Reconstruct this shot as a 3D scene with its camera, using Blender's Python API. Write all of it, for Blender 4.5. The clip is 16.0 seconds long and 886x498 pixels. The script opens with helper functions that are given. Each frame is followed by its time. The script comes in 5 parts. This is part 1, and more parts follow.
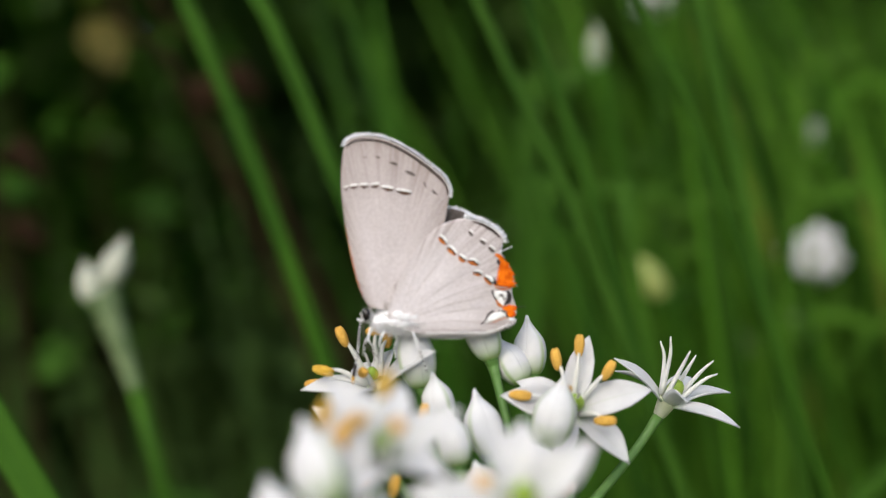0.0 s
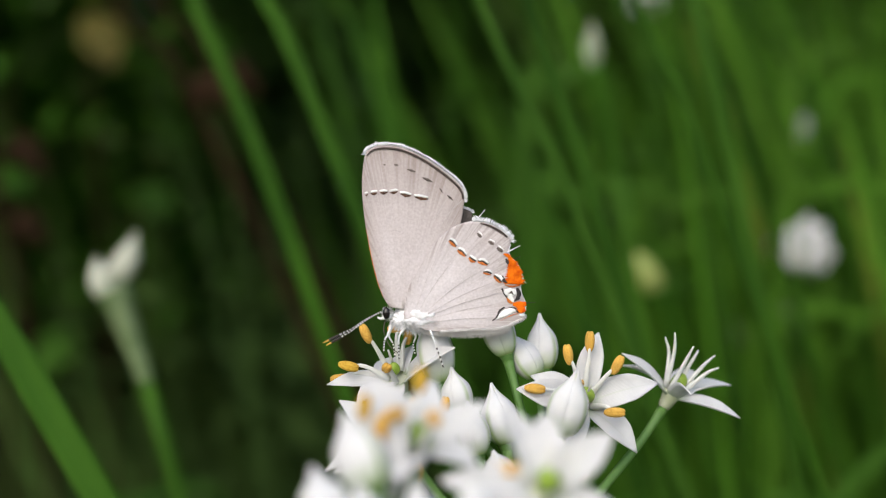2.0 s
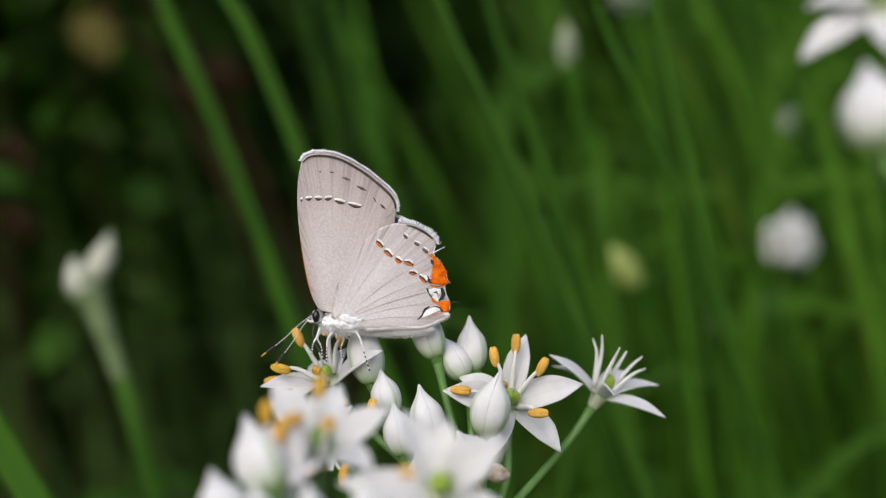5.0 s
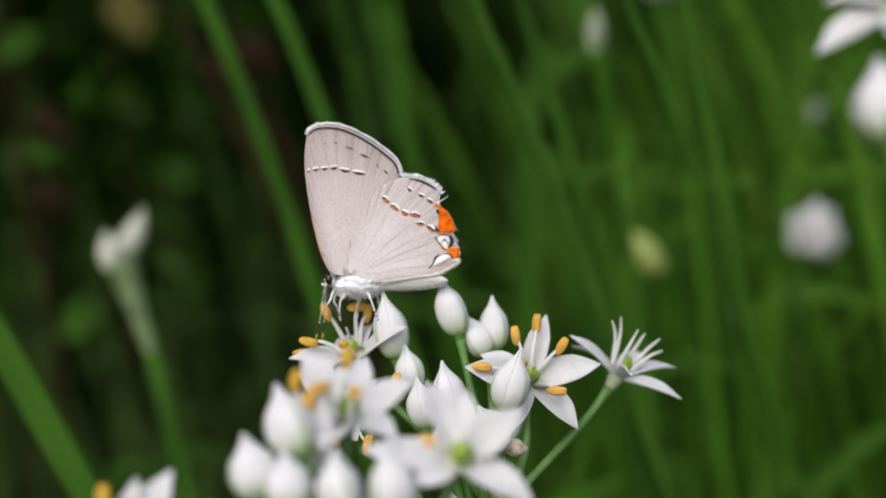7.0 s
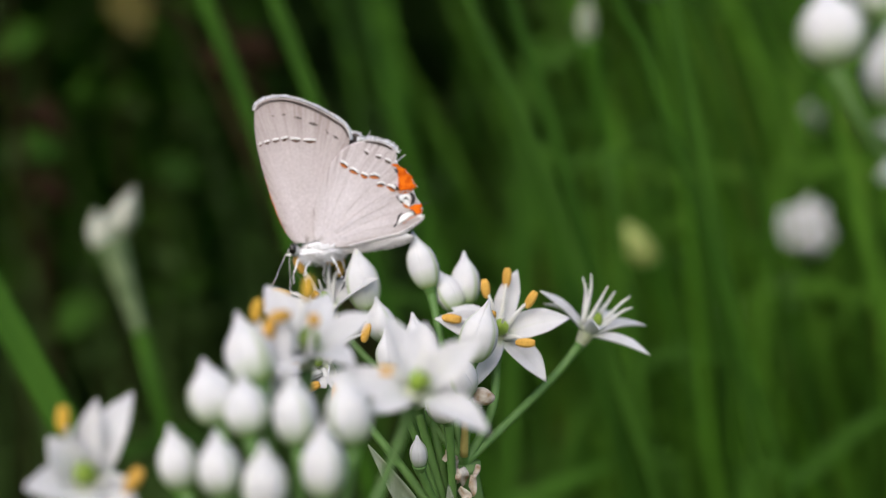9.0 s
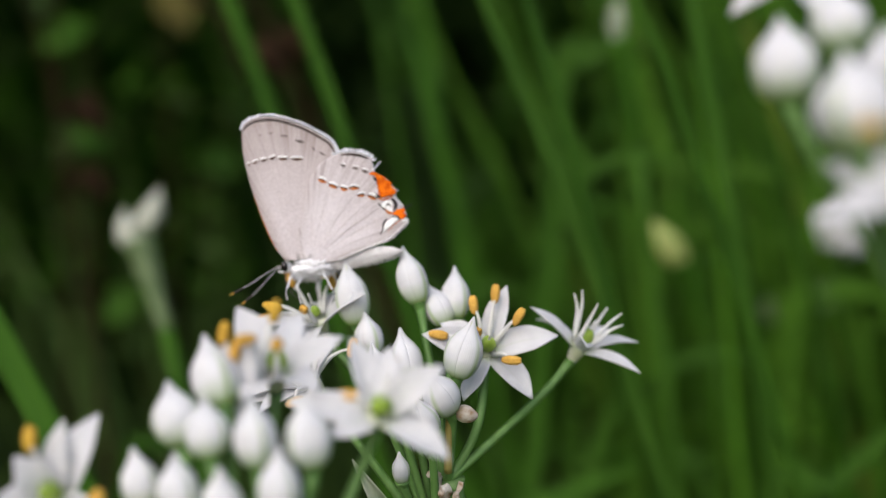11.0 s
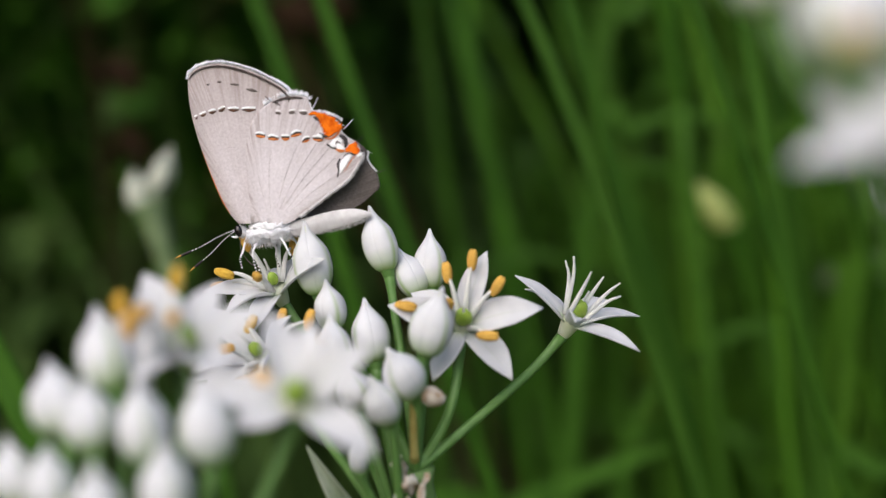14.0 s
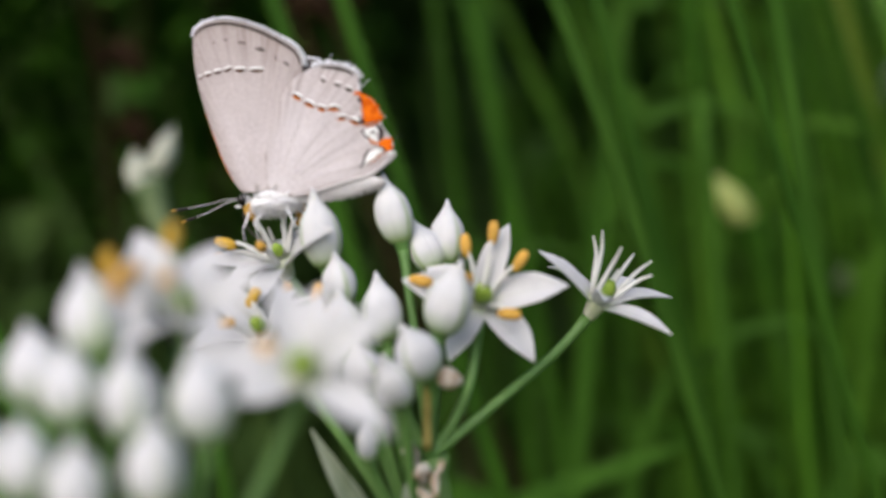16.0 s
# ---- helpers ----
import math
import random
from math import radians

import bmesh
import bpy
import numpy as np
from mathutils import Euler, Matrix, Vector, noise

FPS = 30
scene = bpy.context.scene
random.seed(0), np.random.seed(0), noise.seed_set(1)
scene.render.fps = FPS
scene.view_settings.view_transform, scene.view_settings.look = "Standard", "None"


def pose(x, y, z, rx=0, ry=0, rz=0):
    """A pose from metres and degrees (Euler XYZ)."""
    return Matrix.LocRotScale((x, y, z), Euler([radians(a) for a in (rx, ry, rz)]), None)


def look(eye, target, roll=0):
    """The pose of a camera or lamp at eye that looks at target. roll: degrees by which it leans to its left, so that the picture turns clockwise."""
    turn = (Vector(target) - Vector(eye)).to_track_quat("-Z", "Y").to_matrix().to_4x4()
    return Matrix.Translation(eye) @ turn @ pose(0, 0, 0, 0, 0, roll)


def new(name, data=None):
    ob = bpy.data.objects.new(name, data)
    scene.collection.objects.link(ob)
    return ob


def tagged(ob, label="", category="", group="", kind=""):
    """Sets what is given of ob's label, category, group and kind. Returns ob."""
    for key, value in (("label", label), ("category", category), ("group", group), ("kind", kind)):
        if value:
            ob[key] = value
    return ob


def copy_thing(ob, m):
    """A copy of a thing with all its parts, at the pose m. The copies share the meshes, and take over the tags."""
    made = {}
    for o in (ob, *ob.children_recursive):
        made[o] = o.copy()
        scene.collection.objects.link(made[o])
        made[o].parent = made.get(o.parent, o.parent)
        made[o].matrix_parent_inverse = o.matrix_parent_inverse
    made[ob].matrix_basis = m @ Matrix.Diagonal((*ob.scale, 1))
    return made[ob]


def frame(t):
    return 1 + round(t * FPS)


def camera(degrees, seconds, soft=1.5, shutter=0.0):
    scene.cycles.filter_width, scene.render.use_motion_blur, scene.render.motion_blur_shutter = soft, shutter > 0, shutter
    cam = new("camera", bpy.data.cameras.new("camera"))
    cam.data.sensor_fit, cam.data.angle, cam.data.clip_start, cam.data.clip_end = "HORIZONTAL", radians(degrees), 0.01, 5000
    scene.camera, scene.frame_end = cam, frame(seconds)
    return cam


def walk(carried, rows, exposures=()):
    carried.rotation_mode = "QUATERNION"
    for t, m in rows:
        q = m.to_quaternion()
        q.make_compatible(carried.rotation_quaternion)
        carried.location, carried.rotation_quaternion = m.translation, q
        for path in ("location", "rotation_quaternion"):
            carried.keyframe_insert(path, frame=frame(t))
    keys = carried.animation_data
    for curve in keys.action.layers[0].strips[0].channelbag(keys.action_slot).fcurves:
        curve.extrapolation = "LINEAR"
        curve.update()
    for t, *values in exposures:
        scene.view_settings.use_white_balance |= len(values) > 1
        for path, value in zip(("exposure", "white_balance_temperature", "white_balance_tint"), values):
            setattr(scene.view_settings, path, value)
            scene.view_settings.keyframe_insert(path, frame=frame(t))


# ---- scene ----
H = 36.0                      # height of the middle blossom over the soil, in centimetres


def C(x, y, z):
    """A place from centimetres, measured from the middle blossom."""
    return Vector((x, y, z + H)) * 0.01


# ---------------------------------------------------------------- camera
LENS = 45.0
cam = camera(LENS, 16.0, soft=1.1)
cam.data.dof.use_dof = True
cam.data.dof.focus_distance = 0.0975
cam.data.dof.aperture_fstop = cam.data.lens / 3.5

# seconds, place in centimetres, yaw, pitch, roll
PATH = (
    (0, -1.103, -9.136, 1.26, 0.06, 0.44, -0.46),
    (0.5, -1.163, -9.197, 1.273, -0.4, 0.6, -0.49),
    (1, -1.425, -9.29, 1.381, 0.05, -0.6, -0.55),
    (1.5, -1.306, -9.417, 1.139, -0.27, -0.48, -0.59),
    (2, -1.373, -9.68, 1.361, -0.56, -0.06, -0.6),
    (2.5, -1.4, -9.872, 1.314, -0.77, 0.2, -0.75),
    (3, -1.405, -10.007, 1.496, -0.85, -0.21, -0.71),
    (3.5, -1.185, -9.853, 1.372, -0.82, -0.06, -0.95),
    (3.7, -0.992, -9.829, 1.336, -0.91, -0.53, -1),
    (5.8, -0.578, -10.059, 1.557, 0.89, -0.55, -0.48),
    (6, -0.567, -10.092, 1.488, 1.08, -0.67, -0.35),
    (6.5, -0.544, -10.2, 1.579, 1.45, -0.75, -0.07),
    (7, -0.614, -10.249, 1.457, 1.34, -1.4, 0.39),
    (7.5, -0.179, -10.186, 1.455, 1.49, -1.79, 0.48),
    (8, -0.086, -10.199, 1.351, 1.7, -1.57, 0.33),
    (8.5, -0.174, -10.233, 1.255, 1.38, -1.05, 0.72),
    (9, -0.289, -10.368, 0.907, 1.56, -0.82, 0.96),
    (9.2, -0.352, -10.256, 0.873, 1.51, -0.63, 1.05),
    (11.3, 0.541, -10.347, 1.214, 5.42, -1.81, 1.67),
    (11.5, 0.653, -10.318, 1.122, 5.99, -2, 1.79),
    (12, 0.76, -10.23, 1.267, 6.52, -2.58, 1.71),
    (12.5, 0.911, -9.969, 1.346, 7.44, -3.29, 1.41),
    (13, 1.109, -9.566, 1.443, 7.9, -3.86, 1.32),
    (13.5, 1.278, -9.252, 1.161, 8.71, -3.86, 1.34),
    (14, 1.106, -9.025, 1.128, 8.17, -3.42, 1.51),
    (14.5, 1.087, -8.874, 1.08, 8.02, -3.91, 1.78),
    (15, 1.04, -8.727, 0.939, 8.37, -3.76, 1.96),
    (15.5, 0.926, -8.53, 0.898, 7.99, -3.52, 2.29),
    (16, 0.895, -8.384, 0.856, 8.32, -3.45, 2.51),
)


def gaze(x, y, z, yaw, pitch, roll):
    eye = C(x, y, z)
    a, b = radians(yaw), radians(pitch)
    ahead = Vector((-math.sin(a) * math.cos(b), math.cos(a) * math.cos(b), math.sin(b)))
    return look(eye, eye + ahead, roll)


walk(cam, [(row[0], gaze(*row[1:])) for row in PATH], exposures=(
    (0.0, 0.53, 6600, 6), (2.0, 0.53, 6600, 6), (2.4, 0.34, 6600, 6), (3.5, 0.31, 6600, 7), (6, 0.36, 6550, 8), (7, 0.38, 6520, 9), (9, 0.41, 6500, 10), (12, 0.41, 6500, 10), (16, 0.41, 6500, 10)))

# ---------------------------------------------------------------- light
world = bpy.data.worlds.new("overcast_sky")
scene.world = world
world.use_nodes = True
wn = world.node_tree
sky = wn.nodes.new("ShaderNodeTexSky")
sky.sky_type, sky.sun_disc = "NISHITA", False
sky.sun_elevation, sky.sun_rotation = radians(41), radians(199)
sky.air_density, sky.dust_density, sky.ozone_density = 1.0, 3.0, 1.0
wn.links.new(sky.outputs[0], wn.nodes["Background"].inputs[0])
wn.nodes["Background"].inputs[1].default_value = 0.14

sun_data = bpy.data.lights.new("sun", "SUN")
sun_data.energy, sun_data.angle, sun_data.color = 1.1, radians(60), (1.0, 0.98, 0.965)
sun = new("sun", sun_data)
sun.matrix_world = look((-1.6, -4.6, 4.2), (0, 0, 0.3))


# ---------------------------------------------------------------- materials
def material(name, rough=0.5):
    m = bpy.data.materials.new(name)
    m.use_nodes = True
    b = m.node_tree.nodes["Principled BSDF"]
    b.inputs["Roughness"].default_value = rough
    return m, m.node_tree, b


def node(tree, kind, **values):
    n = tree.nodes.new(kind)
    for key, value in values.items():
        n.inputs[key].default_value = value
    return n


def noise_at(tree, scale, detail=3.0, space="Object", stretch=(1, 1, 1)):
    co = tree.nodes.new("ShaderNodeTexCoord")
    mp = node(tree, "ShaderNodeMapping", Scale=stretch)
    tree.links.new(co.outputs[space], mp.inputs[0])
    n = node(tree, "ShaderNodeTexNoise", Scale=scale, Detail=detail)
    tree.links.new(mp.outputs[0], n.inputs["Vector"])
    return n.outputs["Fac"]


def ramp(tree, fac, *stops):
    r = tree.nodes.new("ShaderNodeValToRGB")
    while len(r.color_ramp.elements) < len(stops):
        r.color_ramp.elements.new(0.5)
    for e, (p, c) in zip(r.color_ramp.elements, stops):
        e.position, e.color = p, (*c, 1)
    tree.links.new(fac, r.inputs[0])
    return r.outputs[0]


def mixed(tree, fac, a, b, how="MIX"):
    m = tree.nodes.new("ShaderNodeMix")
    m.data_type, m.blend_type = "RGBA", how
    for socket, value in ((m.inputs["Factor"], fac), (m.inputs["A"], a), (m.inputs["B"], b)):
        if isinstance(value, bpy.types.NodeSocket):
            tree.links.new(value, socket)
        else:
            socket.default_value = value if isinstance(value, float) else (*value, 1)
    return m.outputs["Result"]


def bump(tree, b, fac, strength, distance):
    n = node(tree, "ShaderNodeBump", Strength=strength, Distance=distance)
    tree.links.new(fac, n.inputs["Height"])
    tree.links.new(n.outputs[0], b.inputs["Normal"])


def lets_light(m, tree, b, colour, share):
    """Thin living tissue: part of the light comes through."""
    t = tree.nodes.new("ShaderNodeBsdfTranslucent")
    mix = tree.nodes.new("ShaderNodeMixShader")
    mix.inputs[0].default_value = share
    if isinstance(colour, bpy.types.NodeSocket):
        tree.links.new(colour, t.inputs[0])
    else:
        t.inputs[0].default_value = (*colour, 1)
    tree.links.new(b.outputs[0], mix.inputs[1])
    tree.links.new(t.outputs[0], mix.inputs[2])
    tree.links.new(mix.outputs[0], tree.nodes["Material Output"].inputs[0])


def uv_parts(tree):
    co = tree.nodes.new("ShaderNodeTexCoord")
    s = tree.nodes.new("ShaderNodeSeparateXYZ")
    tree.links.new(co.outputs["UV"], s.inputs[0])
    return s.outputs[0], s.outputs[1]


def math_node(tree, how, a, b=0.5):
    n = tree.nodes.new("ShaderNodeMath")
    n.operation = how
    for i, v in enumerate((a, b)):
        if isinstance(v, bpy.types.NodeSocket):
            tree.links.new(v, n.inputs[i])
        else:
            n.inputs[i].default_value = v
    return n.outputs[0]


def petal_material(name, rib, rib_width, base_green, reach, share, vein=0.10):
    """White tissue with fine lengthwise veins, a green foot and a faint rib; u runs across, v along."""
    m, t, b = material(name, 0.55)
    u, v = uv_parts(t)
    veins = node(t, "ShaderNodeTexWave", Scale=7.0, Distortion=1.2)
    veins.inputs["Detail"].default_value = 2.0
    co = t.nodes.new("ShaderNodeTexCoord")
    t.links.new(co.outputs["UV"], veins.inputs[0])
    grain = noise_at(t, 900.0)
    white = ramp(t, grain, (0.25, (0.70, 0.70, 0.73)), (0.75, (0.78, 0.78, 0.80)))
    veiny = mixed(t, vein, white, ramp(t, veins.outputs["Fac"], (0.2, (0.70, 0.71, 0.75)), (0.7, (0.95, 0.95, 0.96))))
    middle = math_node(t, "ABSOLUTE", math_node(t, "SUBTRACT", u, 0.5))
    on_rib = ramp(t, middle, (0.0, (rib,) * 3), (rib_width, (0, 0, 0)))
    fade = ramp(t, v, (0.30, (1, 1, 1)), (0.95, (0.15,) * 3))
    c = mixed(t, math_node(t, "MULTIPLY", on_rib, fade), veiny, (0.24, 0.40, 0.04))
    foot = ramp(t, v, (0.04, (base_green,) * 3), (reach * 0.45, (base_green * 0.4,) * 3), (reach, (0, 0, 0)))
    c = mixed(t, foot, c, (0.27, 0.45, 0.06))
    t.links.new(c, b.inputs["Base Color"])
    b.inputs["Specular IOR Level"].default_value = 0.3
    bump(t, b, veins.outputs["Fac"], 2.5 * vein, 0.00008)
    lets_light(m, t, b, c, share)
    return m


M_PETAL = petal_material("white_petal", 0.12, 0.05, 0.45, 0.22, 0.30)
M_TEPAL = petal_material("bud_tepal", 0.70, 0.09, 0.90, 0.38, 0.20, 0.05)


def plain(name, dark, light, scale, rough=0.5, through_share=0.0, relief=0.0, stretch=(1, 1, 1), vary=0.0, gloss=0.3):
    m, t, b = material(name, rough)
    c = ramp(t, noise_at(t, scale, 4.0, stretch=stretch), (0.3, dark), (0.7, light))
    big = ramp(t, noise_at(t, scale * 0.13, 2.0), (0.3, (0.78,) * 3), (0.7, (1.12,) * 3))
    c = mixed(t, 0.8, c, big, "MULTIPLY")
    if vary:
        info = t.nodes.new("ShaderNodeObjectInfo")
        shade = ramp(t, info.outputs["Random"], (0.0, (1 - vary,) * 3), (1.0, (1 + vary,) * 3))
        c = mixed(t, 1.0, c, shade, "MULTIPLY")
    t.links.new(c, b.inputs["Base Color"])
    b.inputs["Specular IOR Level"].default_value = gloss
    if relief:
        bump(t, b, noise_at(t, scale * 1.7, 3.0, stretch=stretch), 0.5, relief)
    if through_share:
        lets_light(m, t, b, c, through_share)
    return m


M_ANTHER = plain("anther_pollen", (0.53, 0.27, 0.04), (0.74, 0.45, 0.10), 8000, 0.8, relief=0.00005)
M_ANTHER_Y = plain("anther_yellow", (0.50, 0.27, 0.025), (0.70, 0.46, 0.07), 6000, 0.8, relief=0.00005)
M_FILAMENT = plain("filament_white", (0.78, 0.78, 0.76), (0.88, 0.88, 0.86), 900, 0.5, 0.25)
M_OVARY = plain("green_ovary", (0.19, 0.31, 0.035), (0.33, 0.45, 0.07), 1400, 0.4, relief=0.00004)
M_CUP = plain("blossom_cup", (0.66, 0.72, 0.48), (0.84, 0.85, 0.74), 700, 0.5, 0.4)
M_STALK = plain("green_stalk", (0.090, 0.195, 0.045), (0.155, 0.285, 0.085), 700, 0.42, relief=0.00003, stretch=(1, 1, 0.15))
M_STEM = plain("pale_stem", (0.11, 0.21, 0.06), (0.19, 0.31, 0.10), 500, 0.45, relief=0.00003, stretch=(1, 1, 0.12))
M_SPATHE = plain("papery_spathe", (0.27, 0.33, 0.22), (0.50, 0.55, 0.42), 600, 0.6, 0.35, 0.00006, (1, 1, 0.2))
M_DRY = plain("dried_tissue", (0.42, 0.28, 0.16), (0.80, 0.76, 0.70), 1500, 0.8, 0.25, 0.0001)
M_DRY_Y = plain("withered_stalk", (0.35, 0.27, 0.07), (0.55, 0.46, 0.16), 600, 0.6)
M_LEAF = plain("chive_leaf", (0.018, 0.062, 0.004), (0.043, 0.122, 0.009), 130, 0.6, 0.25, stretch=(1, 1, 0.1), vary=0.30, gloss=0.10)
# lit copy of chive_leaf: light painted in as a brighter green
M_LEAF_LIT = plain("lit_chive_leaf", (0.030, 0.092, 0.007), (0.062, 0.158, 0.016), 130, 0.6, 0.25, stretch=(1, 1, 0.1), vary=0.22, gloss=0.10)
# sunlight put into the colour, mostly for leaves on the right
M_LEAF_SUNLIT = plain("sunlit_chive_leaf", (0.055, 0.150, 0.010), (0.105, 0.240, 0.024), 130, 0.6, 0.3, stretch=(1, 1, 0.1), vary=0.25, gloss=0.10)
M_LEAF_OLD = plain("yellowing_leaf", (0.09, 0.15, 0.015), (0.16, 0.21, 0.03), 130, 0.5, 0.2, stretch=(1, 1, 0.1), gloss=0.10)
M_WEED = plain("yellowed_weed_leaf", (0.070, 0.066, 0.016), (0.125, 0.105, 0.024), 130, 0.6, 0.2, gloss=0.1)
M_NECK = plain("bud_neck", (0.10, 0.16, 0.06), (0.21, 0.28, 0.14), 300, 0.5, 0.15)
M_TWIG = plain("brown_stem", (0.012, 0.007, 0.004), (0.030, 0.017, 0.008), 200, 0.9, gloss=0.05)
M_BUD_YOUNG = plain("young_bud_skin", (0.50, 0.53, 0.42), (0.70, 0.72, 0.63), 500, 0.5, 0.2)
M_PALE = plain("pale_green_bud", (0.36, 0.46, 0.11), (0.55, 0.60, 0.22), 400, 0.5, 0.2)


def island_leaf(name, dark, light, rough, share):
    m, t, b = material(name, rough)
    g = t.nodes.new("ShaderNodeNewGeometry")
    c = ramp(t, g.outputs["Random Per Island"], (0.0, dark), (1.0, light))
    c = mixed(t, 0.5, c, ramp(t, noise_at(t, 60.0), (0.3, (0.6,) * 3), (0.7, (1.2,) * 3)), "MULTIPLY")
    t.links.new(c, b.inputs["Base Color"])
    b.inputs["Specular IOR Level"].default_value = 0.10
    lets_light(m, t, b, c, share)
    return m


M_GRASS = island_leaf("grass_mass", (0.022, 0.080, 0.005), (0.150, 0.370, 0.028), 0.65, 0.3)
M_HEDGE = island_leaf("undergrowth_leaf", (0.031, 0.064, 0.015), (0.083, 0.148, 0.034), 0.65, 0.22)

soil, st, sb = material("garden_soil", 0.95)
# unseen soil, made pale so it reflects light onto the undersides
earth = ramp(st, noise_at(st, 40.0, 8.0), (0.3, (0.11, 0.085, 0.06)), (0.7, (0.27, 0.22, 0.165)))
moss = ramp(st, noise_at(st, 90.0, 6.0), (0.3, (0.03, 0.065, 0.012)), (0.7, (0.075, 0.12, 0.03)))
st.links.new(mixed(st, ramp(st, noise_at(st, 1.1, 6.0), (0.40, (0, 0, 0)), (0.56, (0.95,) * 3)), earth, moss), sb.inputs["Base Color"])
bump(st, sb, noise_at(st, 120.0, 6.0), 0.8, 0.004)


def wing_material(name, dark, light, edge):
    """Scaled wing: fine scale rows, faint streaks running out from the hinge, browner towards the tip (v runs outward)."""
    m, t, b = material(name, 0.65)
    u, v = uv_parts(t)
    scales = noise_at(t, 5200.0, 2.0)
    c = ramp(t, scales, (0.25, dark), (0.75, light))
    co = t.nodes.new("ShaderNodeTexCoord")
    mp = node(t, "ShaderNodeMapping", Scale=(95.0, 1.8, 1.0))
    t.links.new(co.outputs["UV"], mp.inputs[0])
    streak = node(t, "ShaderNodeTexNoise", Scale=1.0, Detail=3.0)
    t.links.new(mp.outputs[0], streak.inputs["Vector"])
    c = mixed(t, ramp(t, v, (0.45, (0.10,) * 3), (0.72, (0.30,) * 3), (0.95, (1.0,) * 3)), c, ramp(t, streak.outputs["Fac"], (0.36, (0.62, 0.58, 0.56)), (0.56, (1.05, 1.05, 1.05))), "MULTIPLY")
    blot = ramp(t, noise_at(t, 260.0, 2.0), (0.3, (0.93, 0.92, 0.92)), (0.7, (1.04, 1.04, 1.04)))
    c = mixed(t, 1.0, c, blot, "MULTIPLY")
    c = mixed(t, ramp(t, v, (0.35, (0, 0, 0)), (1.0, (edge,) * 3)), c, (0.25, 0.195, 0.175))
    t.links.new(c, b.inputs["Base Color"])
    b.inputs["Specular IOR Level"].default_value = 0.2
    b.inputs["Sheen Weight"].default_value = 0.15
    bump(t, b, scales, 0.35, 0.00005)
    return m


M_WING = wing_material("grey_wing", (0.51, 0.458, 0.475), (0.655, 0.597, 0.618), 0.58)
M_WING_H = wing_material("pale_hindwing", (0.575, 0.528, 0.555), (0.72, 0.668, 0.70), 0.30)
M_WING_D = wing_material("dark_wing_inside", (0.055, 0.048, 0.046), (0.11, 0.098, 0.094), 0.1)
M_FRINGE = plain("wing_fringe", (0.62, 0.63, 0.70), (0.92, 0.92, 0.96), 4200, 0.7)
M_WHITE = plain("white_scales", (0.78, 0.77, 0.78), (0.90, 0.90, 0.91), 3000, 0.7)
M_BLACK = plain("black_scales", (0.020, 0.016, 0.016), (0.055, 0.045, 0.045), 3000, 0.6)
M_GREY = plain("dusky_scales", (0.075, 0.058, 0.053), (0.17, 0.135, 0.125), 3000, 0.7)
M_VEIN = plain("vein_scales", (0.45, 0.405, 0.415), (0.565, 0.515, 0.53), 3000, 0.7)
M_BROWN = plain("brown_scales", (0.030, 0.021, 0.018), (0.075, 0.054, 0.048), 3000, 0.7)
M_ORANGE = plain("orange_scales", (0.56, 0.070, 0.003), (0.90, 0.21, 0.010), 1900, 0.7, gloss=0.05)
M_DASH = plain("dash_scales", (0.035, 0.018, 0.012), (0.13, 0.055, 0.03), 2600, 0.7)
M_RUST = plain("rust_scales", (0.42, 0.10, 0.015), (0.62, 0.18, 0.03), 2600, 0.6)
M_FUR = plain("white_fur", (0.72, 0.71, 0.75), (0.84, 0.835, 0.87), 2200, 0.8, relief=0.00005)
M_ABDOMEN = plain("pale_abdomen", (0.74, 0.71, 0.72), (0.88, 0.86, 0.87), 1500, 0.75, 0.35, relief=0.00006)
M_EYE, et, eb = material("black_eye", 0.15)
eb.inputs["Base Color"].default_value = (0.006, 0.005, 0.006, 1)
et.links.new(ramp(et, noise_at(et, 4000.0), (0.3, (0.004, 0.003, 0.004)), (0.7, (0.014, 0.010, 0.010))), eb.inputs["Base Color"])


# ---------------------------------------------------------------- building blocks
def thing(name, place, label, category, group="", kind=""):
    e = new(name)
    e.empty_display_size = 0.005
    e.location = place
    return tagged(e, label, category, group, kind)


def part(name, bm, mat, parent, label="", smooth=True):
    """One mesh object under a thing or a part; bm is in world places."""
    me = bpy.data.meshes.new(name)
    bmesh.ops.recalc_face_normals(bm, faces=bm.faces)
    bm.to_mesh(me)
    bm.free()
    for m in mat if isinstance(mat, tuple) else (mat,):
        me.materials.append(m)
    if smooth:
        me.shade_smooth()
    ob = new(name, me)
    if parent is not None:
        ob.parent = parent
        origin = Vector()
        p = parent
        while p is not None:
            origin += p.location
            p = p.parent
        me.transform(Matrix.Translation(-origin))
    return tagged(ob, label)


def curve(points, n):
    """n + 1 places on a smooth line through the points."""
    p = [Vector(q) for q in points]
    p = [2 * p[0] - p[1], *p, 2 * p[-1] - p[-2]]
    out = []
    for i in range(n + 1):
        s = i / n * (len(p) - 3)
        k = min(int(s), len(p) - 4)
        f = s - k
        a, b, c, d = p[k:k + 4]
        out.append(0.5 * ((2 * b) + (c - a) * f + (2 * a - 5 * b + 4 * c - d) * f * f + (3 * b - a - 3 * c + d) * f ** 3))
    return out


def frame_at(way):
    way = way.normalized()
    side = way.cross(Vector((0, 1, 0)))
    if side.length < 0.2:
        side = way.cross(Vector((1, 0, 0)))
    side.normalize()
    return side, way.cross(side).normalized()


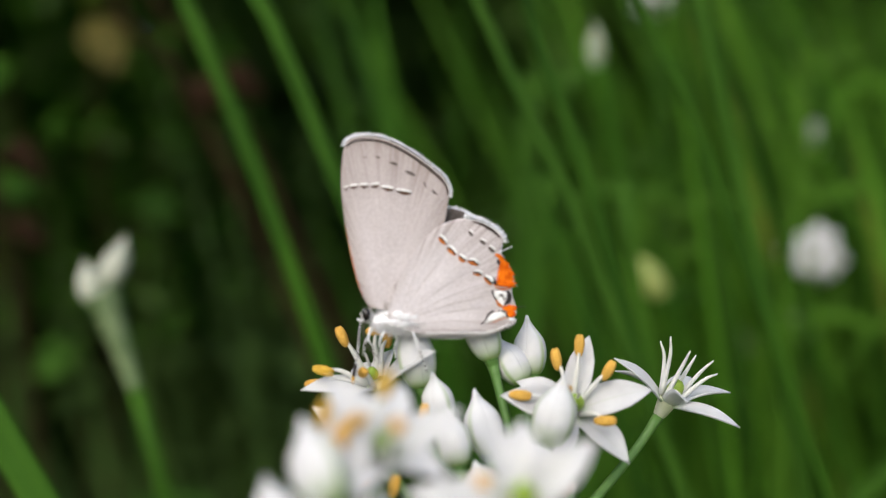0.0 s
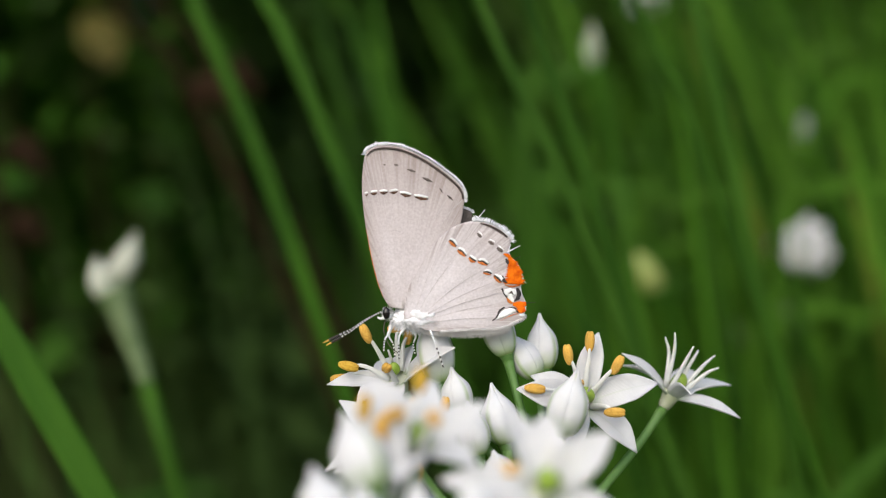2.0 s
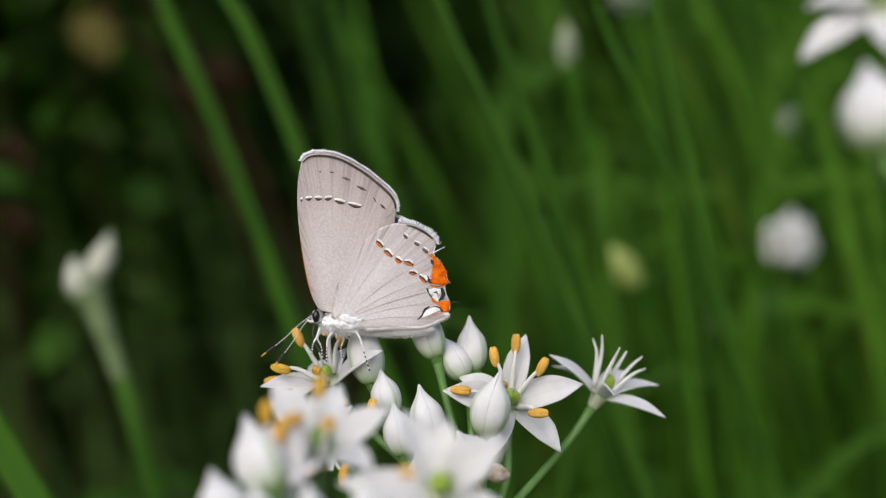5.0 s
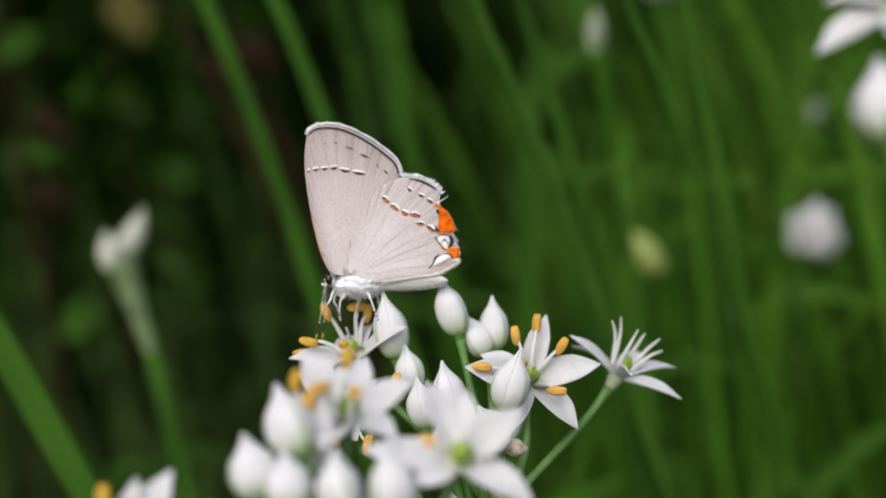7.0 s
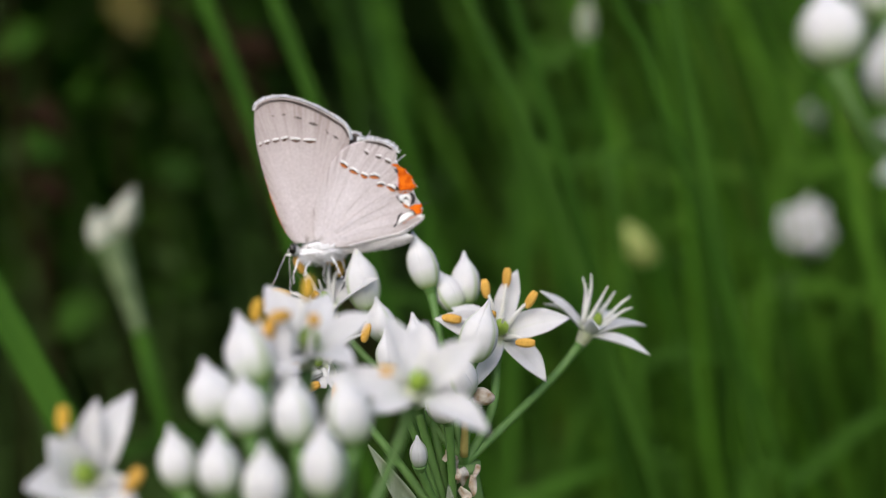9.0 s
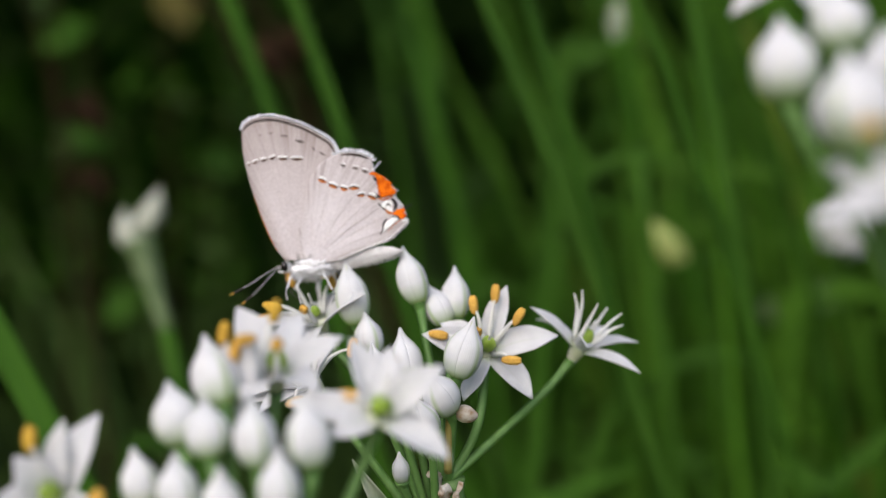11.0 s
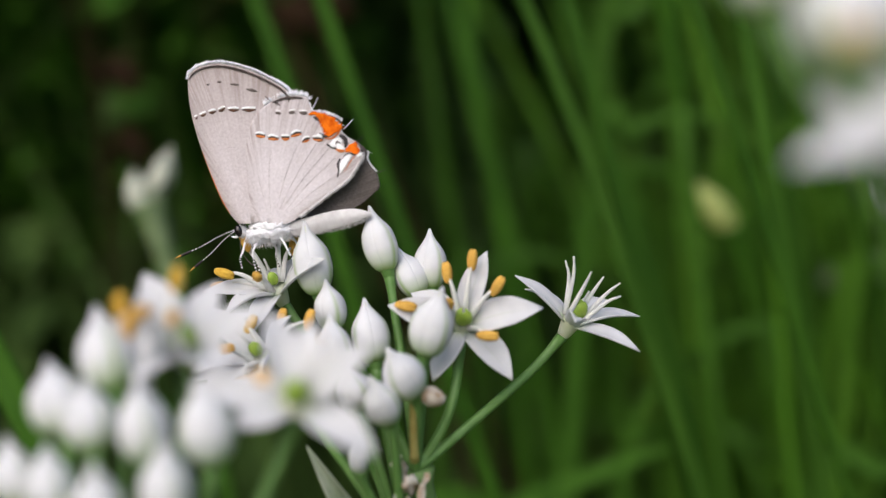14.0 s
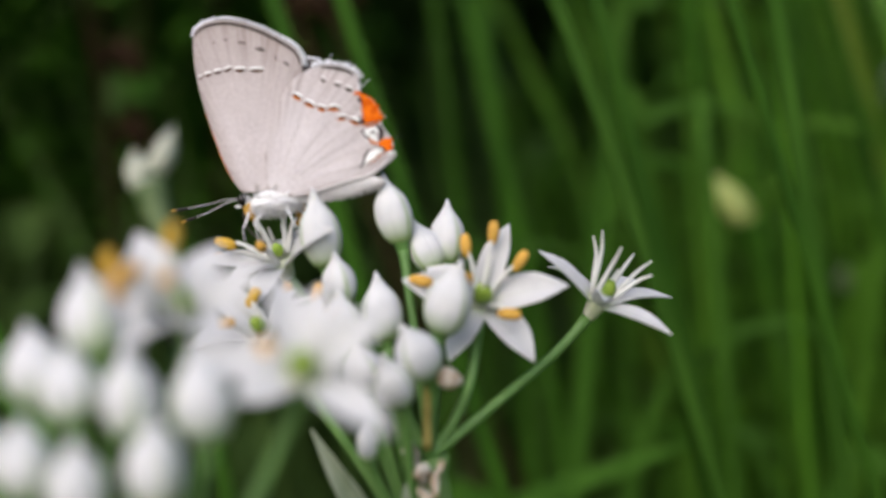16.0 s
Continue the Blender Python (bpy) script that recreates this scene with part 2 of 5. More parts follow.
def tube(bm, points, radius, n=12, sides=8, squash=1.0):
    """A round stalk; radius: a number or a function of 0 to 1 along it."""
    line = curve(points, n)
    rings = []
    side = None
    for i, q in enumerate(line):
        way = (line[min(i + 1, n)] - line[max(i - 1, 0)]).normalized()
        if side is None:
            side, _ = frame_at(way)
        side = (side - way * side.dot(way)).normalized()
        up = way.cross(side)
        r = radius(i / n) if callable(radius) else radius
        rings.append([bm.verts.new(q + side * (r * math.cos(a)) + up * (r * squash * math.sin(a)))
                      for a in (2 * math.pi * k / sides for k in range(sides))])
    for a, b in zip(rings, rings[1:]):
        for k in range(sides):
            bm.faces.new((a[k], a[(k + 1) % sides], b[(k + 1) % sides], b[k]))
    bm.faces.new(rings[0][::-1])
    bm.faces.new(rings[-1])


def sheet(bm, grid, thick, uvs=True):
    """A closed thin solid over a grid of places (rows along, columns across), with u across and v along."""
    nr, nc = len(grid), len(grid[0])
    uv = bm.loops.layers.uv.get("UVMap") or bm.loops.layers.uv.new("UVMap")

    def normal(i, j):
        a = grid[min(i + 1, nr - 1)][j] - grid[max(i - 1, 0)][j]
        b = grid[i][min(j + 1, nc - 1)] - grid[i][max(j - 1, 0)]
        n = a.cross(b)
        return n.normalized() if n.length > 1e-12 else Vector((0, 0, 1))

    top, low = [], []
    for i in range(nr):
        norms = [normal(i, j) for j in range(nc)]
        top.append([bm.verts.new(grid[i][j] + norms[j] * thick / 2) for j in range(nc)])
        low.append([bm.verts.new(grid[i][j] - norms[j] * thick / 2) for j in range(nc)])
    where = {}
    for i in range(nr):
        for j in range(nc):
            where[top[i][j]] = where[low[i][j]] = (j / (nc - 1), i / (nr - 1))
    faces = []
    for i in range(nr - 1):
        for j in range(nc - 1):
            faces.append(bm.faces.new((top[i][j], top[i][j + 1], top[i + 1][j + 1], top[i + 1][j])))
            faces.append(bm.faces.new((low[i][j], low[i + 1][j], low[i + 1][j + 1], low[i][j + 1])))
    ring = [(i, 0) for i in range(nr)] + [(nr - 1, j) for j in range(1, nc)] + [(i, nc - 1) for i in range(nr - 2, -1, -1)] + [(0, j) for j in range(nc - 2, 0, -1)]
    for (a, b), (c, d) in zip(ring, ring[1:] + ring[:1]):
        faces.append(bm.faces.new((top[a][b], top[c][d], low[c][d], low[a][b])))
    for f in faces:
        for loop in f.loops:
            loop[uv].uv = where[loop.vert]


def ball(bm, centre, radii, way=Vector((0, 0, 1)), rows=8, sides=10, lobes=0, lobe_depth=0.0):
    side, up = frame_at(way)
    way = way.normalized()
    rings = []
    for i in range(1, rows):
        a = math.pi * i / rows
        ring = []
        for k in range(sides):
            th = 2 * math.pi * k / sides
            r = math.sin(a) * (1 - lobe_depth * (0.5 + 0.5 * math.cos(lobes * th))) if lobes else math.sin(a)
            ring.append(bm.verts.new(centre + side * (radii[0] * r * math.cos(th)) + up * (radii[1] * r * math.sin(th)) - way * (radii[2] * math.cos(a))))
        rings.append(ring)
    lo, hi = bm.verts.new(centre - way * radii[2]), bm.verts.new(centre + way * radii[2])
    for a, b in zip(rings, rings[1:]):
        for k in range(sides):
            bm.faces.new((a[k], a[(k + 1) % sides], b[(k + 1) % sides], b[k]))
    for k in range(sides):
        bm.faces.new((lo, rings[0][(k + 1) % sides], rings[0][k]))
        bm.faces.new((hi, rings[-1][k], rings[-1][(k + 1) % sides]))


# ---------------------------------------------------------------- blossoms and buds
def petal(bm, base, tip, axis, width, curl=0.12, fold=0.18, twist=0.0):
    """A pointed boat-shaped petal from base to tip; axis: the way the blossom faces."""
    span = tip - base
    length = span.length
    way = span / length
    face = (axis - way * axis.dot(way))
    face = face.normalized() if face.length > 1e-6 else frame_at(way)[0]
    face = Matrix.Rotation(twist, 3, way) @ face
    side = way.cross(face)
    rows, cols = 11, 6
    grid = []
    for i in range(rows + 1):
        s = i / rows
        w = width * (0.30 + 0.70 * math.sin(math.pi * min(1.0, s * 0.92 + 0.12)) ** 0.9) if s < 0.55 else width * max(0.015, (1 - ((s - 0.55) / 0.45) ** 1.45)) * 0.985
        mid = base + span * s + face * (length * curl * math.sin(math.pi * s))
        grid.append([mid + side * (w * 0.5 * (j / cols * 2 - 1)) + face * (w * fold * ((j / cols * 2 - 1) ** 2) - 0.03 * w * math.cos(3 * math.pi * (j / cols * 2 - 1))) for j in range(cols + 1)])
    sheet(bm, grid, 0.00013)


def cm3(p):
    return C(*p)


def blossom(plant, core, axis, tips, anthers, joint, width=0.0024, filament=0.00024, bare=False, sag=0.0, stalk_radius=0.00045, label="", by=None, ovary=1.0):
    """A six-petalled blossom on its stalk. tips and anthers are places; the anthers carry how they lie."""
    axis = Vector(axis).normalized()
    core = cm3(core)
    foot = core - axis * 0.0013
    bm = bmesh.new()
    tube(bm, [foot - axis * 0.0016, foot - axis * 0.0007, foot + axis * 0.0004], lambda s: 0.00046 + 0.00048 * s ** 0.8, 6, 12)
    flower = part("flower", bm, M_CUP, plant, label)
    for k, tip in enumerate(tips):
        bm = bmesh.new()
        tip = cm3(tip)
        out = (tip - foot)
        out = (out - axis * out.dot(axis))
        out = out.normalized() if out.length > 1e-6 else frame_at(axis)[0]
        petal(bm, foot + out * 0.0006, tip, axis, width * (0.84 + 0.05 * (k * 7 % 4)), 0.06 + 0.03 * (k * 5 % 3), 0.16, 0.12 * ((k * 3 % 5) - 2))
        part("petal", bm, M_PETAL, flower)
    bm = bmesh.new()
    ball(bm, core + axis * 0.0001, (0.00082 * ovary, 0.00082 * ovary, 0.00108 * ovary), axis, 8, 18, 3, 0.16)
    part("ovary", bm, M_OVARY, flower)
    bm = bmesh.new()
    tube(bm, [core + axis * 0.0009, core + axis * 0.0022], lambda s: 0.00014 * (1 - 0.4 * s), 4, 6)
    part("style", bm, M_FILAMENT, flower)
    for k, a in enumerate(anthers):
        at, lie, old = cm3(a[0]), Vector(a[1]).normalized(), a[2]
        out = at - core
        out = (out - axis * out.dot(axis)).normalized() * 0.0008
        bm = bmesh.new()
        tube(bm, [core + out - axis * 0.0008, (core + out) * 0.45 + at * 0.55 + axis * 0.0003, at], lambda s: filament * (1.25 - 0.90 * s), 8, 7)
        part("filament", bm, M_FILAMENT, flower)
        if not bare:
            bm = bmesh.new()
            for h in (-1, 1):
                s, _ = frame_at(lie)
                ball(bm, at + s * (0.00010 * h), (0.00036, 0.00042, 0.00098), lie + s * (0.04 * h), 8, 10)
            part("anther", bm, M_ANTHER_Y if old else M_ANTHER, flower)
    if by:
        bm = bmesh.new()
        tube(bm, [cm3(joint), *(cm3(p) for p in by), foot - axis * 0.0014], lambda s: stalk_radius * (0.95 + 0.3 * max(0, s - 0.85) / 0.15), 18, 9)
        part("pedicel", bm, M_STALK, plant)
    else:
        stalk(plant, foot - axis * 0.0014, joint, axis, stalk_radius, sag)
    return flower


def stalk(plant, end, joint, axis, radius, sag=0.0, mat=None):
    j = cm3(joint)
    d = (end - j).length
    bm = bmesh.new()
    tube(bm, [j, j + (end - j) * 0.35 + Vector((0, 0, (0.03 - sag) * d)), j + (end - j) * 0.78 + Vector((0, 0, -sag * 0.5 * d)) - axis * (0.02 * d), end], lambda s: radius * (0.95 + 0.3 * max(0, s - 0.85) / 0.15), 14, 8)
    return part("pedicel", bm, mat or M_STALK, plant)


def open_blossom(plant, core, axis, radius, turn, joint, seed, anthers=6, **more):
    """A blossom whose petals spread evenly round its axis."""
    rnd = random.Random(seed)
    axis = Vector(axis).normalized()
    s, u = frame_at(axis)
    core_v = Vector(core)
    tips, ants = [], []
    for k in range(6):
        a = radians(turn + 60 * k + rnd.uniform(-7, 7))
        d = s * math.cos(a) + u * math.sin(a)
        tips.append(core_v + d * radius * rnd.uniform(0.92, 1.08) + axis * radius * rnd.uniform(0.05, 0.30))
        a += radians(30)
        d = s * math.cos(a) + u * math.sin(a)
        ants.append((core_v + d * radius * rnd.uniform(0.45, 0.6) + axis * radius * rnd.uniform(0.6, 0.85), d + axis * rnd.uniform(-0.3, 0.6), rnd.random() < 0.4))
    return blossom(plant, core, axis, tips, ants[:anthers], joint, **more)


def bud(plant, tip, base, width, joint, turn=0.0, stalk_radius=0.00042, sag=0.0, beak=True, stalked=True, skin=None):
    """A closed bud: a core and three tepals lapped round it, drawn out to a beak."""
    tip, base, r = cm3(tip), cm3(base), width * 0.0044
    way = (tip - base)
    length = way.length
    way.normalize()
    side, up = frame_at(way)

    def radius(s):
        draw = min(1.0, max(0.0, (s - 0.60) / 0.40))
        return r * (max(0.0, math.sin(math.pi * min(1, s ** 0.86))) ** 0.70 * 0.96 + 0.17 * (1 - s) ** 2) * (1 - 0.55 * draw * draw * (3 - 2 * draw)) + 0.00005

    def ring_place(s, a, lift=1.0):
        q = radius(s) * lift
        return base + way * (length * s) + side * (q * math.cos(a)) + up * (q * math.sin(a))

    bm = bmesh.new()
    rings = [[bm.verts.new(ring_place(0.97 * i / 10, 2 * math.pi * k / 12, 0.93)) for k in range(12)] for i in range(11)]
    for a, b in zip(rings, rings[1:]):
        for k in range(12):
            bm.faces.new((a[k], a[(k + 1) % 12], b[(k + 1) % 12], b[k]))
    bm.faces.new(rings[0][::-1])
    bm.faces.new(rings[-1])
    body = part("bud", bm, M_CUP, plant)
    for k in range(3):
        mid = turn + 2 * math.pi * k / 3
        grid = []
        for i in range(14):
            s = i / 13
            half = radians(74) * (0.92 if s < 0.75 else 0.92 - 0.45 * ((s - 0.75) / 0.25) ** 1.6)
            row = []
            for j in range(9):
                f = j / 8 * 2 - 1
                lift = 1.0 + 0.10 * (1 - f * f) + 0.05 * math.exp(-(f * 6) ** 2)
                reach = 1.04 if (beak and s > 0.93) else 1.0
                row.append(ring_place(s * reach, mid + half * f, lift))
            grid.append(row)
        bm = bmesh.new()
        sheet(bm, grid, 0.00010)
        part("tepal", bm, skin or M_TEPAL, body)
    bm = bmesh.new()
    tube(bm, [base - way * 0.0007, base - way * 0.0002, base + way * (length * 0.07)], lambda s: stalk_radius * (1.0 + 0.75 * s), 5, 10)
    part("cup", bm, M_STALK, body)
    if stalked:
        stalk(plant, base - way * 0.0003, joint, way, stalk_radius, sag)
    return body


def strap_leaf(points, width, thick=0.0006, fold=0.18, n=22, face=None, twist=0.0):
    """A flat grassy leaf, tapering to a point, with a shallow keel. Returns its bmesh."""
    line = curve(points, n)
    bm = bmesh.new()
    grid = []
    for i, q in enumerate(line):
        way = (line[min(i + 1, n)] - line[max(i - 1, 0)]).normalized()
        look_to = Vector(face) if face else Vector((0.25, -1, 0.2))
        side = way.cross(look_to).normalized()
        side = Matrix.Rotation(twist * i / n, 3, way) @ side
        up = side.cross(way)
        s = i / n
        w = width * (0.75 + 0.25 * min(1, s * 4)) * (1 if s < 0.6 else max(0.03, 1 - ((s - 0.6) / 0.4) ** 2.2))
        grid.append([q + side * (w * 0.5 * f) + up * (w * fold * (abs(f) - 0.4)) for f in (-1, -0.5, 0, 0.5, 1)])
    sheet(bm, grid, thick)
    return bm


# ---------------------------------------------------------------- ground and distance
def ground_sheet():
    n, bm = 40, bmesh.new()
    rows = []
    for i in range(n + 1):
        row = []
        for j in range(n + 1):
            x, y = ((2 * k / n - 1) for k in (i, j))
            x, y = 60 * x ** 5 + 1.5 * x, 60 * y ** 5 + 1.5 * y
            row.append(bm.verts.new((x, y, 0.012 * noise.noise(Vector((x * 3, y * 3, 0))) if abs(x) + abs(y) < 9 else 0.0)))
        rows.append(row)
    for i in range(n):
        for j in range(n):
            bm.faces.new((rows[i][j], rows[i + 1][j], rows[i + 1][j + 1], rows[i][j + 1]))
    return tagged(part("ground", bm, soil, None), "light brown garden soil under the plants, pale to bounce light up", "ground", kind="structure")


ground_sheet()


def blade_mass(name, label, count, seed, box, height, width, lean, mat, segments=5):
    """Grass that nobody could count, as one mesh of bent, tapering blades."""
    rnd = np.random.default_rng(seed)
    x = rnd.uniform(box[0], box[1], count) * 0.01
    y = rnd.uniform(box[2], box[3], count) * 0.01
    x, y = x + np.abs(rnd.normal(0, 0.05, count)), y + np.abs(rnd.normal(0, 0.05, count))
    h = rnd.uniform(*height, count) * 0.01
    w = rnd.uniform(*width, count) * 0.01
    lx = np.clip(rnd.normal(lean[0], lean[2], count) * h, box[0] * 0.01 - x, box[1] * 0.01 - x)
    ly = np.maximum(rnd.normal(lean[1], min(0.2, lean[2]), count) * h, np.minimum(0.0, 0.14 - y))
    turn = rnd.uniform(0, np.pi, count)
    verts = np.zeros((count, segments + 1, 2, 3))
    for i in range(segments + 1):
        s = i / segments
        half = w * 0.5 * (1 - 0.93 * s ** 2.5)
        mx, my, mz = x + lx * s ** 1.7, y + ly * s ** 1.7, h * (s - 0.12 * s ** 3) - 0.005
        for k, sign in enumerate((-1, 1)):
            verts[:, i, k, 0] = mx + sign * half * np.cos(turn)
            verts[:, i, k, 1] = my + sign * half * np.sin(turn)
            verts[:, i, k, 2] = mz
    at = np.arange(count)[:, None] * (segments + 1) * 2 + np.arange(segments)[None, :] * 2
    faces = np.stack([at, at + 1, at + 3, at + 2], -1).reshape(-1, 4)
    me = bpy.data.meshes.new(name)
    me.from_pydata(verts.reshape(-1, 3).tolist(), [], faces.tolist())
    me.materials.append(mat)
    me.shade_smooth()
    return tagged(new(name, me), label, "grass", kind="stuff")


def leaf_mesh(name, p, rnd, size, mat):
    """A crowd of small pointed leaves at the places p, each folded along its rib."""
    count = len(p)
    a, tilt, s = rnd.uniform(0, 2 * np.pi, count), rnd.uniform(-0.9, 0.5, count), rnd.uniform(*size, count) * 0.01
    d = np.stack([np.cos(a) * np.cos(tilt), np.sin(a) * np.cos(tilt), np.sin(tilt)], -1)
    side = np.stack([-np.sin(a), np.cos(a), 0 * a], -1)
    up = np.cross(d, side)
    shape = ((0, 0, 0), (0.35, 0.24, 0.05), (0.72, 0.17, 0.02), (1, 0, -0.10), (0.72, -0.17, 0.02), (0.35, -0.24, 0.05), (0.5, 0, -0.05))
    verts = np.stack([p + s[:, None] * (f * d + g * side + h * up) for f, g, h in shape], 1)
    quads = np.array(((0, 1, 6, 5), (1, 2, 3, 6), (5, 6, 3, 4)))
    faces = (np.arange(count)[:, None, None] * 7 + quads[None]).reshape(-1, 4)
    me = bpy.data.meshes.new(name)
    me.from_pydata(verts.reshape(-1, 3).tolist(), [], faces.tolist())
    me.materials.append(mat)
    return me


def leaf_mass(name, label, count, seed, box, size, mat):
    """Undergrowth that nobody could count."""
    rnd = np.random.default_rng(seed)
    p = np.stack([rnd.uniform(box[k], box[k + 1], count) * 0.01 for k in (0, 2, 4)], -1)
    return tagged(new(name, leaf_mesh(name, p, rnd, size, mat)), label, "undergrowth", kind="stuff")


blade_mass("grass", "dense green grass blades behind the chives", 1150, 11, (13, 62, 34, 85), (26, 66), (0.30, 0.9), (-0.14, -0.03, 0.13), M_GRASS)
blade_mass("grass", "bent grass blades crossing among the chives", 420, 14, (6, 40, 20, 36), (28, 50), (0.3, 0.65), (-0.05, -0.1, 0.38), M_GRASS)
blade_mass("grass", "short grass spreading round the bed", 26000, 15, (-420, 420, -420, 420), (2, 9), (0.3, 0.7), (0, 0, 0.35), M_GRASS)
# part of the shade is put into this grass's darker leaf colour
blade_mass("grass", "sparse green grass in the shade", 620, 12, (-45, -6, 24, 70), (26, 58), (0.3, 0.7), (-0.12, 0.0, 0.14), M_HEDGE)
blade_mass("grass", "scattered light grass blades standing among the chives", 64, 16, (3, 26, 11, 23), (34, 54), (0.2, 0.4), (-0.1, -0.05, 0.2), M_GRASS)
blade_mass("grass", "low grass around the chive plants", 1500, 13, (-40, 40, 3, 26), (8, 26), (0.22, 0.5), (-0.2, 0.0, 0.3), M_GRASS)
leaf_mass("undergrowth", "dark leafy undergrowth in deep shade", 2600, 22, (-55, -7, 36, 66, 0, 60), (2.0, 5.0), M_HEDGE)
# lit leaf colour stands in for light on this shaded mass
leaf_mass("undergrowth", "green leafy undergrowth in the shade, brightened by the lit leaf colour", 4200, 27, (-40, -12, 38, 54, 34, 60), (1.1, 2.3), M_LEAF_LIT)
# these weeds take the sunlit leaf colour, light painted in
leaf_mass("undergrowth", "small light green weed leaves among the grass", 420, 28, (6, 30, 24, 42, 26, 52), (0.9, 2.0), M_LEAF_SUNLIT)


def shrub(foot, crown, radii, leaves, size, seed, label, branches=7):
    """A leafy shrub: bare branches rising into an uneven crown of leaf clumps."""
    rnd = np.random.default_rng(seed)
    foot, crown = np.array(foot, float), np.array(crown, float)
    plant = thing("shrub", Vector((foot[0], foot[1], 0)) * 0.01, label, "shrub", "shrubs round the bed")
    clumps = []
    for k in range(56):
        d = rnd.normal(size=3)
        d /= np.linalg.norm(d)
        clumps.append(crown + d * np.array(radii) * rnd.uniform(0.35, 0.95) ** 0.5)
    for k in range(branches):
        tip = Vector(clumps[k * 7 % 56])
        base = Vector((foot[0], foot[1], 0)) + Vector(rnd.uniform(-3, 3, 3) * (1, 1, 0))
        bm = bmesh.new()
        tube(bm, [base * 0.01, (base * 0.5 + tip * 0.5 + Vector((0, 0, 5))) * 0.01, tip * 0.01], lambda s: 0.009 * (1.1 - 0.85 * s), 9, 7)
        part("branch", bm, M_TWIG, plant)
    at = rnd.integers(0, len(clumps), leaves)
    p = (np.array(clumps)[at] + rnd.normal(size=(leaves, 3)) * np.array(radii) * 0.17) * 0.01
    p[:, 2] = np.maximum(p[:, 2], 0.01)
    me = leaf_mesh("foliage", p, rnd, size, M_HEDGE)
    ob = new("foliage", me)
    ob.parent = plant
    me.transform(Matrix.Translation(-plant.location))
    tagged(ob, "many small dark green leaves")
    return plant


DARK = "dense dark green leafy shrub behind the bed"
for k, (x, y, wide, tall) in enumerate(((-95, 112, 36, 104), (-40, 106, 36, 118), (14, 112, 36, 110), (66, 108, 34, 116), (112, 104, 34, 100), (-70, 160, 48, 150), (0, 170, 50, 160), (74, 162, 48, 150),
                                           (-128, 190, 60, 180), (-40, 228, 64, 195), (42, 226, 64, 190), (126, 188, 60, 175))):
    shrub((x, y), (x, y, tall * 0.50), (wide, 0.85 * wide, tall * 0.52), 4200, (5.0, 10.5), 210 + k, DARK)
for k, (x, y, wide, tall) in enumerate(((-98, 34, 24, 88), (-104, -34, 26, 96), (98, 42, 24, 92), (100, -26, 25, 84))):
    shrub((x, y), (x, y, tall * 0.50), (wide, 1.25 * wide, tall * 0.52), 2000, (3.5, 7.5), 230 + k, "dark green leafy shrub beside the bed")
# added out of view to block sky and sun over the undergrowth
shrub((-66, 44), (-46, 46, 77), (36, 33, 12), 1700, (4.0, 9.0), 250, "unseen spreading shrub added overhead to shade the undergrowth", 9)


# ---------------------------------------------------------------- chive leaves that stand out behind
def sheath(root, foot, way, radius):
    bm = bmesh.new()
    tube(bm, [foot - way * 0.004, foot + way * 0.012, foot + way * 0.03], lambda s: radius * (1.2 - 0.4 * s), 4, 8)
    part("sheath", bm, M_STEM, root, "pale leaf sheath at the soil")


def lone_leaf(a, b, width, mat, label, droop=0.8, bend=0.0):
    """A long leaf through two places (upper and lower), carried on down to the soil and up past the upper one."""
    a, b = Vector(a), Vector(b)
    d = (b - a)
    top = a - d * 0.45 + Vector((-bend, 0, 0))
    foot = b + d * ((b.z + H) / max(0.01, -d.z)) * 0.98
    foot.x = b.x + (foot.x - b.x) * droop
    foot.y = b.y
    foot.z = -H
    root = thing("chive_leaf", C(*foot), label, "leaf", "chive leaves behind the blossoms")
    part("blade", strap_leaf([C(*foot), C(*((foot + b * 2) / 3)) + Vector((0.002, 0, 0)), C(*b), C(*a), C(*top)], width * 0.01, 0.0007), mat, root)
    sheath(root, C(*foot), Vector((0, 0, 1)), width * 0.004)
    return root


GREEN = "long green flat chive leaf leaning among the others"
LIT = "long chive leaf with light put into its brighter green"
swaying = []
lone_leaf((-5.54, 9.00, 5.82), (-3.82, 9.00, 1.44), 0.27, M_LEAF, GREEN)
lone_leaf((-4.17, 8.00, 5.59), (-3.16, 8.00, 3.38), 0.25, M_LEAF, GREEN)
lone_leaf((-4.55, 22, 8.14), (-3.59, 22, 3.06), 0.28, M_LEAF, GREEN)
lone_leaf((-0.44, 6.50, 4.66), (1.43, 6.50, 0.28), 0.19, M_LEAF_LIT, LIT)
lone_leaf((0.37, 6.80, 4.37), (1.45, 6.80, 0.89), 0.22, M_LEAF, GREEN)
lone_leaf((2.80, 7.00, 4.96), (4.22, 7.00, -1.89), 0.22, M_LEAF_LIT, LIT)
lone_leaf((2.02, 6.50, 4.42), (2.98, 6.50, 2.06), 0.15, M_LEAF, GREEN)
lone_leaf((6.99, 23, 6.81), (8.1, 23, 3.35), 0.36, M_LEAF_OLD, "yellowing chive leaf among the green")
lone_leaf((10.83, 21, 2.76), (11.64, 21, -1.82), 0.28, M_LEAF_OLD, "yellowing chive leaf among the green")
lone_leaf((8.11, 14.00, 2.84), (8.99, 14.00, -0.83), 0.30, M_LEAF_SUNLIT, LIT)
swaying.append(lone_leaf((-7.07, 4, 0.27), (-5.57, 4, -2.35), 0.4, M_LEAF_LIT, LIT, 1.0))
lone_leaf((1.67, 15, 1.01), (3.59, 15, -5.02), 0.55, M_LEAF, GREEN)
